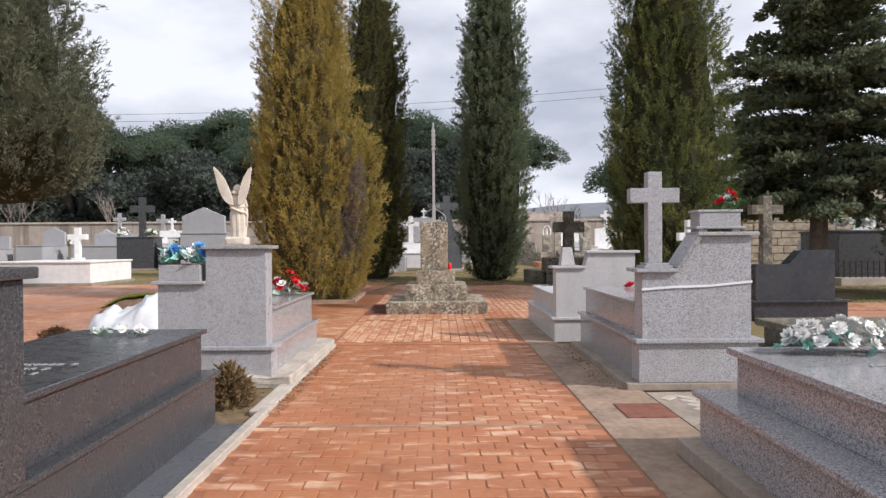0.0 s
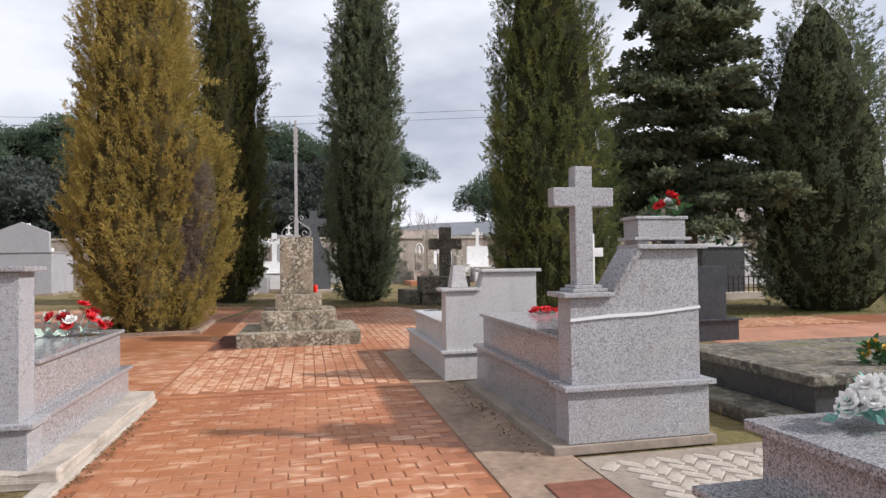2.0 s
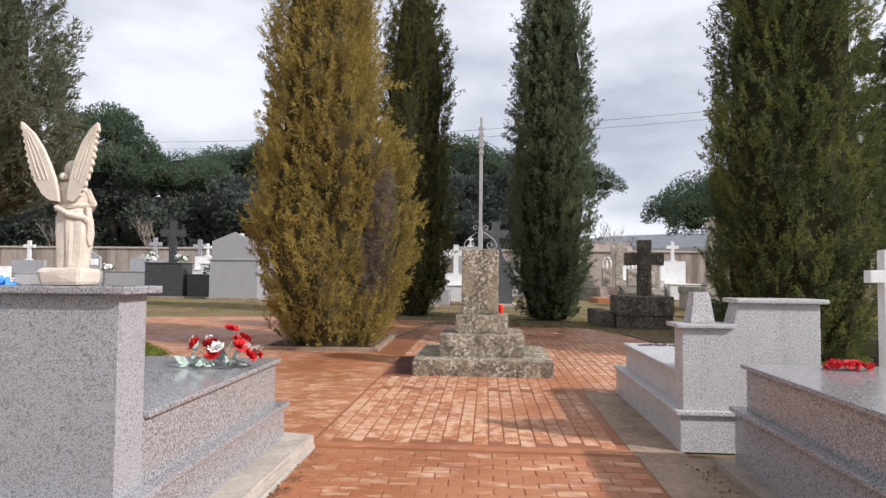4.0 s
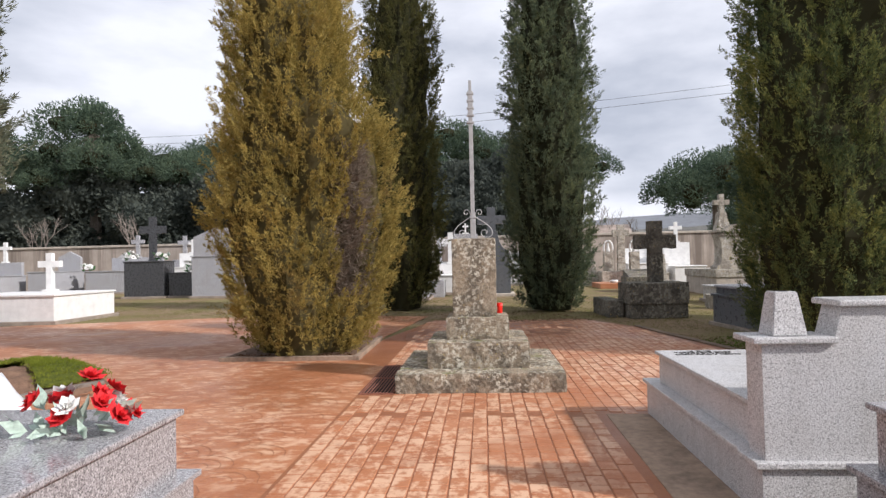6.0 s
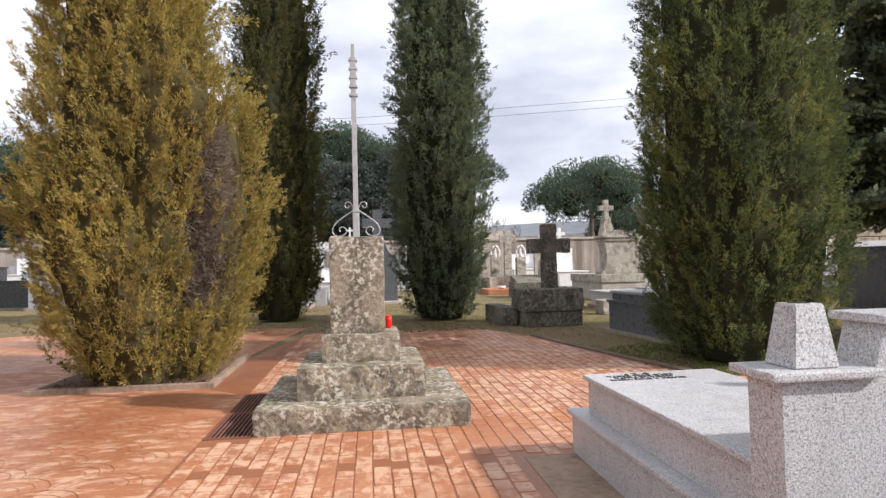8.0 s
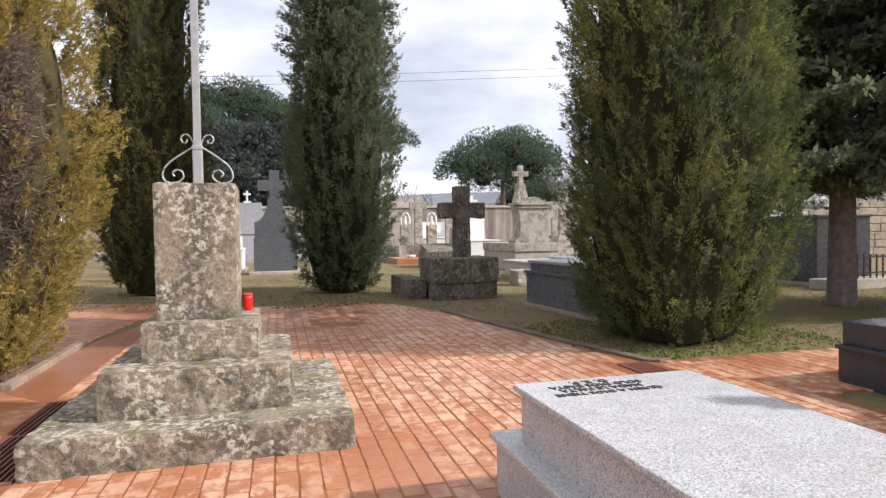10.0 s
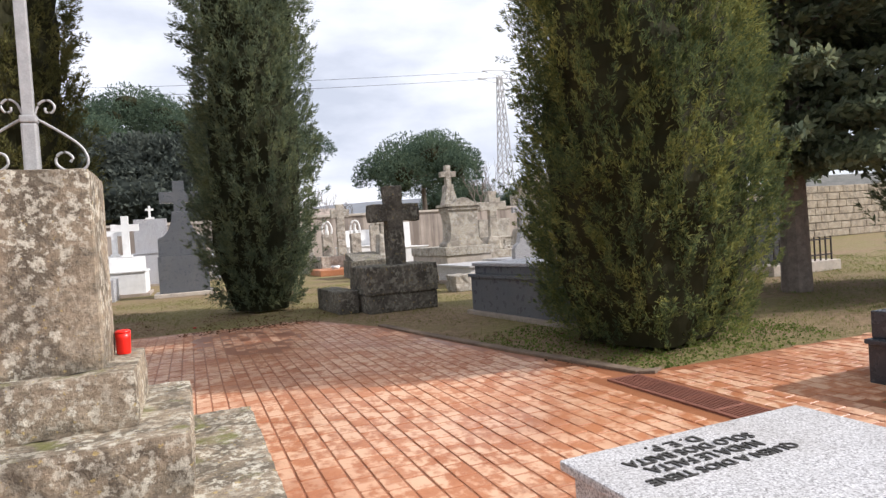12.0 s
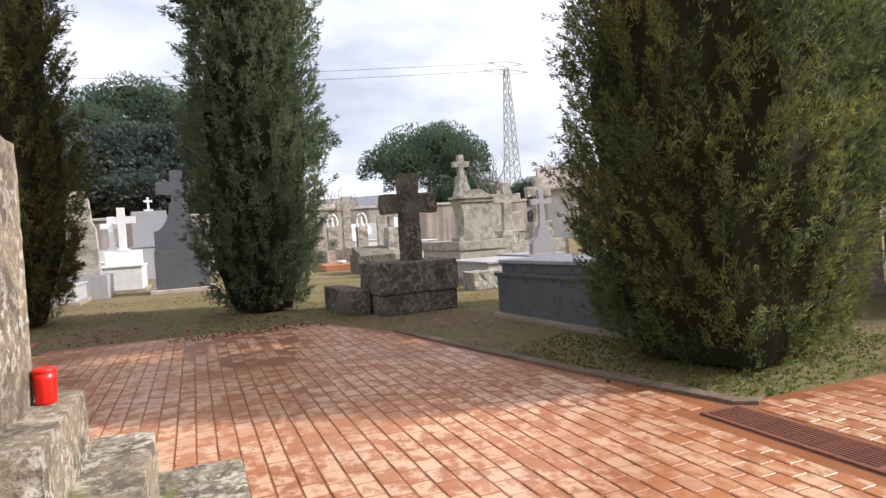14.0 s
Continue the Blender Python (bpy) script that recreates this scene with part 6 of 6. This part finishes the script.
house = thing("house", "low house with a clay tile roof beyond the wall", "house", (39.2, 64, -0.5), "", -28)
part("wall", box(-5, 9, 0, 8, 0, 5.6, 0.03), PLASTER, house)
roof_bm = prism([(-0.8, 5.6), (4, 8.2), (8.8, 5.6), (8.8, 5.35), (-0.8, 5.35)], "x", -5.7, 9.7, 0.03)
part("roof", roof_bm, ROOF_TILE, house, "weathered clay tile roof")
house = thing("house", "distant house with a terracotta roof", "house", (12.2, 74, -1.0))
part("wall", box(-4, 4, 0, 6, 0, 4.2, 0.03), PLASTER_PINK, house)
part("roof", prism([(-0.6, 4.2), (3, 6.4), (6.6, 4.2), (6.6, 4.0), (-0.6, 4.0)], "x", -4.5, 4.5, 0.03), ROOF_TILE, house)


def hills(name, label, dist, a0, a1, heights, mat, seed):
    bm = bmesh.new()
    n = 60
    rows = [[], [], []]
    for k in range(n + 1):
        u = k / n
        a = radians(a0 + (a1 - a0) * u)
        h = np.interp(u, np.linspace(0, 1, len(heights)), heights) * (1 + 0.12 * noise.fractal(Vector((u * 9, seed, 0)), 0.8, 2, 4))
        for r, (dd, z) in zip(rows, ((dist * 0.8, -2), (dist, h), (dist * 1.3, -2))):
            r.append(bm.verts.new((dd * math.sin(a), dd * math.cos(a), z)))
    for p, q in zip(rows, rows[1:]):
        for k in range(n):
            bm.faces.new((p[k], p[k + 1], q[k + 1], q[k]))
    return tagged(obj(name, bm, mat, True), label, "hills", kind="structure")


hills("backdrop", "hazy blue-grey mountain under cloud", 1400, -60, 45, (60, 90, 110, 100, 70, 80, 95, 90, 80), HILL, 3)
hills("backdrop", "dark far wooded rise", 260, -60, 60, (14, 18, 16, 14, 12, 13, 15, 14, 12), WOOD_FAR, 8)

pyl = thing("lattice_pylon", "steel lattice power pylon with cross-arms", "pylon", (55, 110, 0))
bm_ = bmesh.new()
for sx, sy in ((-1, -1), (1, -1), (1, 1), (-1, 1)):
    tube([(sx * 1.5, sy * 1.5, 0), (sx * 0.35, sy * 0.35, 30)], 0.09, 4, bm_)
for k_ in range(14):
    z0_, z1_ = k_ * 30 / 14, (k_ + 1) * 30 / 14
    r0_, r1_ = 1.5 - 1.15 * k_ / 14, 1.5 - 1.15 * (k_ + 1) / 14
    for c0, c1 in (((-1, -1), (1, -1)), ((1, -1), (1, 1)), ((1, 1), (-1, 1)), ((-1, 1), (-1, -1))):
        tube([(c0[0] * r0_, c0[1] * r0_, z0_), (c1[0] * r1_, c1[1] * r1_, z1_)], 0.06, 4, bm_)
        tube([(c1[0] * r0_, c1[1] * r0_, z0_), (c0[0] * r1_, c0[1] * r1_, z1_)], 0.06, 4, bm_)
part("tower", bm_, IRON, pyl)
for z_, w_ in ((29.2, 4.4), (30.6, 3.4)):
    bm_ = tube([(-w_, 0, z_ + 0.2), (0, -0.35, z_ - 0.7), (w_, 0, z_ + 0.2)], 0.09, 4)
    tube([(-w_, 0, z_ + 0.2), (0, 0, z_ + 0.5), (w_, 0, z_ + 0.2)], 0.09, 4, bm_)
    part("cross_arm", bm_, IRON, pyl)

line = thing("power_line", "thin power cables far behind the pines", "cable", (0, 0, 0))
for z_ in (29.35, 30.7):
    part("cable", tube([(52.5 - 13.5 * k, 110 + k, z_ - 2.6 * math.sin(math.pi * k / 12) - 0.25 * k) for k in range(13)], 0.032, 4), IRON_DARK, line)

# pale herringbone pavers beside the granite tomb
patch = tagged(obj("paved_patch", box(2.12, 4.1, 5.45, 6.76, -0.03, 0.004, 0), CONCRETE), "small patch of pale herringbone paving", "paving", kind="structure")
hv, hf = paver_mesh(0.20, 0.095, 0.008, 0.006, 0.005)
hm = bpy.data.meshes.new("brick")
hm.from_pydata(hv, [], hf)
hm.materials.append(CONCRETE_PALE)
for i_ in range(-6, 26):
    for j_ in range(-14, 26):
        if (i_ + j_) % 2:
            continue
        u_, w_ = i_ * 0.105, j_ * 0.105
        x_, y_ = 2.1 + (u_ - w_) * 0.7071 + 0.6, 5.2 + (u_ + w_) * 0.7071
        if 2.2 < x_ < 4.0 and 5.75 < y_ < 6.6 and not (x_ < 2.3 and y_ < 6.4):
            b_ = new("brick", hm)
            b_.matrix_basis = pose(x_, y_, 0.002, 0, 0, 45 if (i_ // 2 + j_ // 2) % 2 else 135)
            b_.parent = patch


def grass(name, label, inside, box_, n, seed, material, ln, per=3, width=0.05, flat_=0.0):
    rng = np.random.default_rng(seed)
    p = np.stack([rng.uniform(box_[0], box_[1], n * 3), rng.uniform(box_[2], box_[3], n * 3), np.full(n * 3, -0.012)], 1)
    keep = np.array([inside(x, y) and noise.noise(Vector((x * 0.9, y * 0.9, seed))) + rng.normal(0, 0.25) > -0.05 for x, y, _ in p])
    p = p[keep][:n]
    v = blades(rng, p, np.tile((0, 0, 1.0), (len(p), 1)), np.full(len(p), ln), width, per, 0.45 + flat_)
    v[..., 2] = np.maximum(v[..., 2], -0.01)
    return tagged(quads_mesh(name, v, material), label, "grass", kind="stuff")


def past_kerb(x, y):
    return (y > 15.3 and x > kerb_x(y) + 0.15) or y > 22.8


grass("grass", "thin short winter grass on earth", past_kerb, (-4, 20, 15.3, 32), 34000, 81, F_GRASS, 0.05)
grass("ivy", "low green ivy leaves under the cypress", lambda x, y: past_kerb(x, y) and (x - 5.9) ** 2 + (y - 16.7) ** 2 < 4.6, (3.8, 8.2, 15.32, 19), 4200, 82, F_IVY, 0.034, 2, 0.4, 0.4)
grass("grass", "worn grass strip before the far graves", lambda x, y: y > 24.5, (-24, -4.5, 24.4, 34), 12000, 83, F_GRASS, 0.06)
grass("grass", "green grass by the dark cypress", lambda x, y: y > 15.1, (7.3, 22, 15.1, 24), 9000, 84, F_IVY, 0.06)
grass("grass", "tufts of grass beside the granite tomb", lambda x, y: True, (2.15, 4.2, 5.1, 5.8), 1500, 85, F_GRASS, 0.05)


def litter(name, label, spots, n, seed, material, size=0.03):
    """Dead leaves and twigs lying flat."""
    rng = np.random.default_rng(seed)
    box_ = np.array([spots[k] for k in rng.integers(0, len(spots), n)])
    p = np.stack([rng.uniform(box_[:, 0], box_[:, 1]), rng.uniform(box_[:, 2], box_[:, 3]), box_[:, 4] + rng.uniform(0.001, 0.008, n)], 1)
    d = rng.normal(0, 1, (n, 3)) * (1, 1, 0.12)
    v = blades(rng, p, unit(d), np.full(n, size), 0.35, 1, 0.05)
    v[..., 2] = np.clip(v[..., 2], box_[:, 4][:, None] + 0.001, None)
    return tagged(quads_mesh(name, v, material), label, "litter", kind="stuff")


litter("leaf_litter", "brown dead leaves and needles along the path edge",
       [(-1.36, -1.16, 6.0, 9.5, 0.012), (-1.3, -1.2, 6.4, 8.8, 0.012), (-2.0, -1.45, 5.9, 6.9, 0.04), (1.75, 2.0, 6.8, 9.4, 0.009)], 800, 101, F_DRY)
litter("leaf_litter", "dead brown sprays lying under the cypresses",
       [(-4.2, -2.1, 16.25, 18.5, 0.037), (-4.2, -2.1, 16.25, 16.6, 0.037), (1.0, 3.6, 23.0, 26.0, -0.01), (-1.0, 2.6, 22.8, 24.5, -0.01), (4.3, 5.5, 15.6, 18.5, -0.01), (0.5, 2.9, 22.0, 22.5, 0.009), (-3.5, 0, 23, 26, -0.01)], 2600, 102, F_BED, 0.05)
fallen = thing("fallen_flower", "single fallen red cloth flower on bare earth", "flower", (0.78, 23.36, -0.01))
fb = bmesh.new()
for k_ in range(14):
    a_ = 2.4 * k_
    d_ = Vector((math.cos(a_), math.sin(a_), 0.5 + 0.04 * k_)).normalized() * 0.05
    s_ = Vector((-math.sin(a_), math.cos(a_), 0)) * 0.022
    fb.faces.new([fb.verts.new(q) for q in (Vector((0, 0, 0.004)), d_ * 0.6 + s_, d_, d_ * 0.6 - s_)])
part("petals", fb, PET_RED, fallen)

lay(walk_spots, BW - 0.005, BD - 0.005, lambda x, y: 3.9 < y < 7.2, paving, "terracotta pavers in running bond", PAVER)
lay(plaza_spots, CW - 0.007, CD - 0.005, lambda x, y: 11.2 < y < 13.5 and x < 1.6, paving, "terracotta pavers in straight rows", PAVER_WORN)
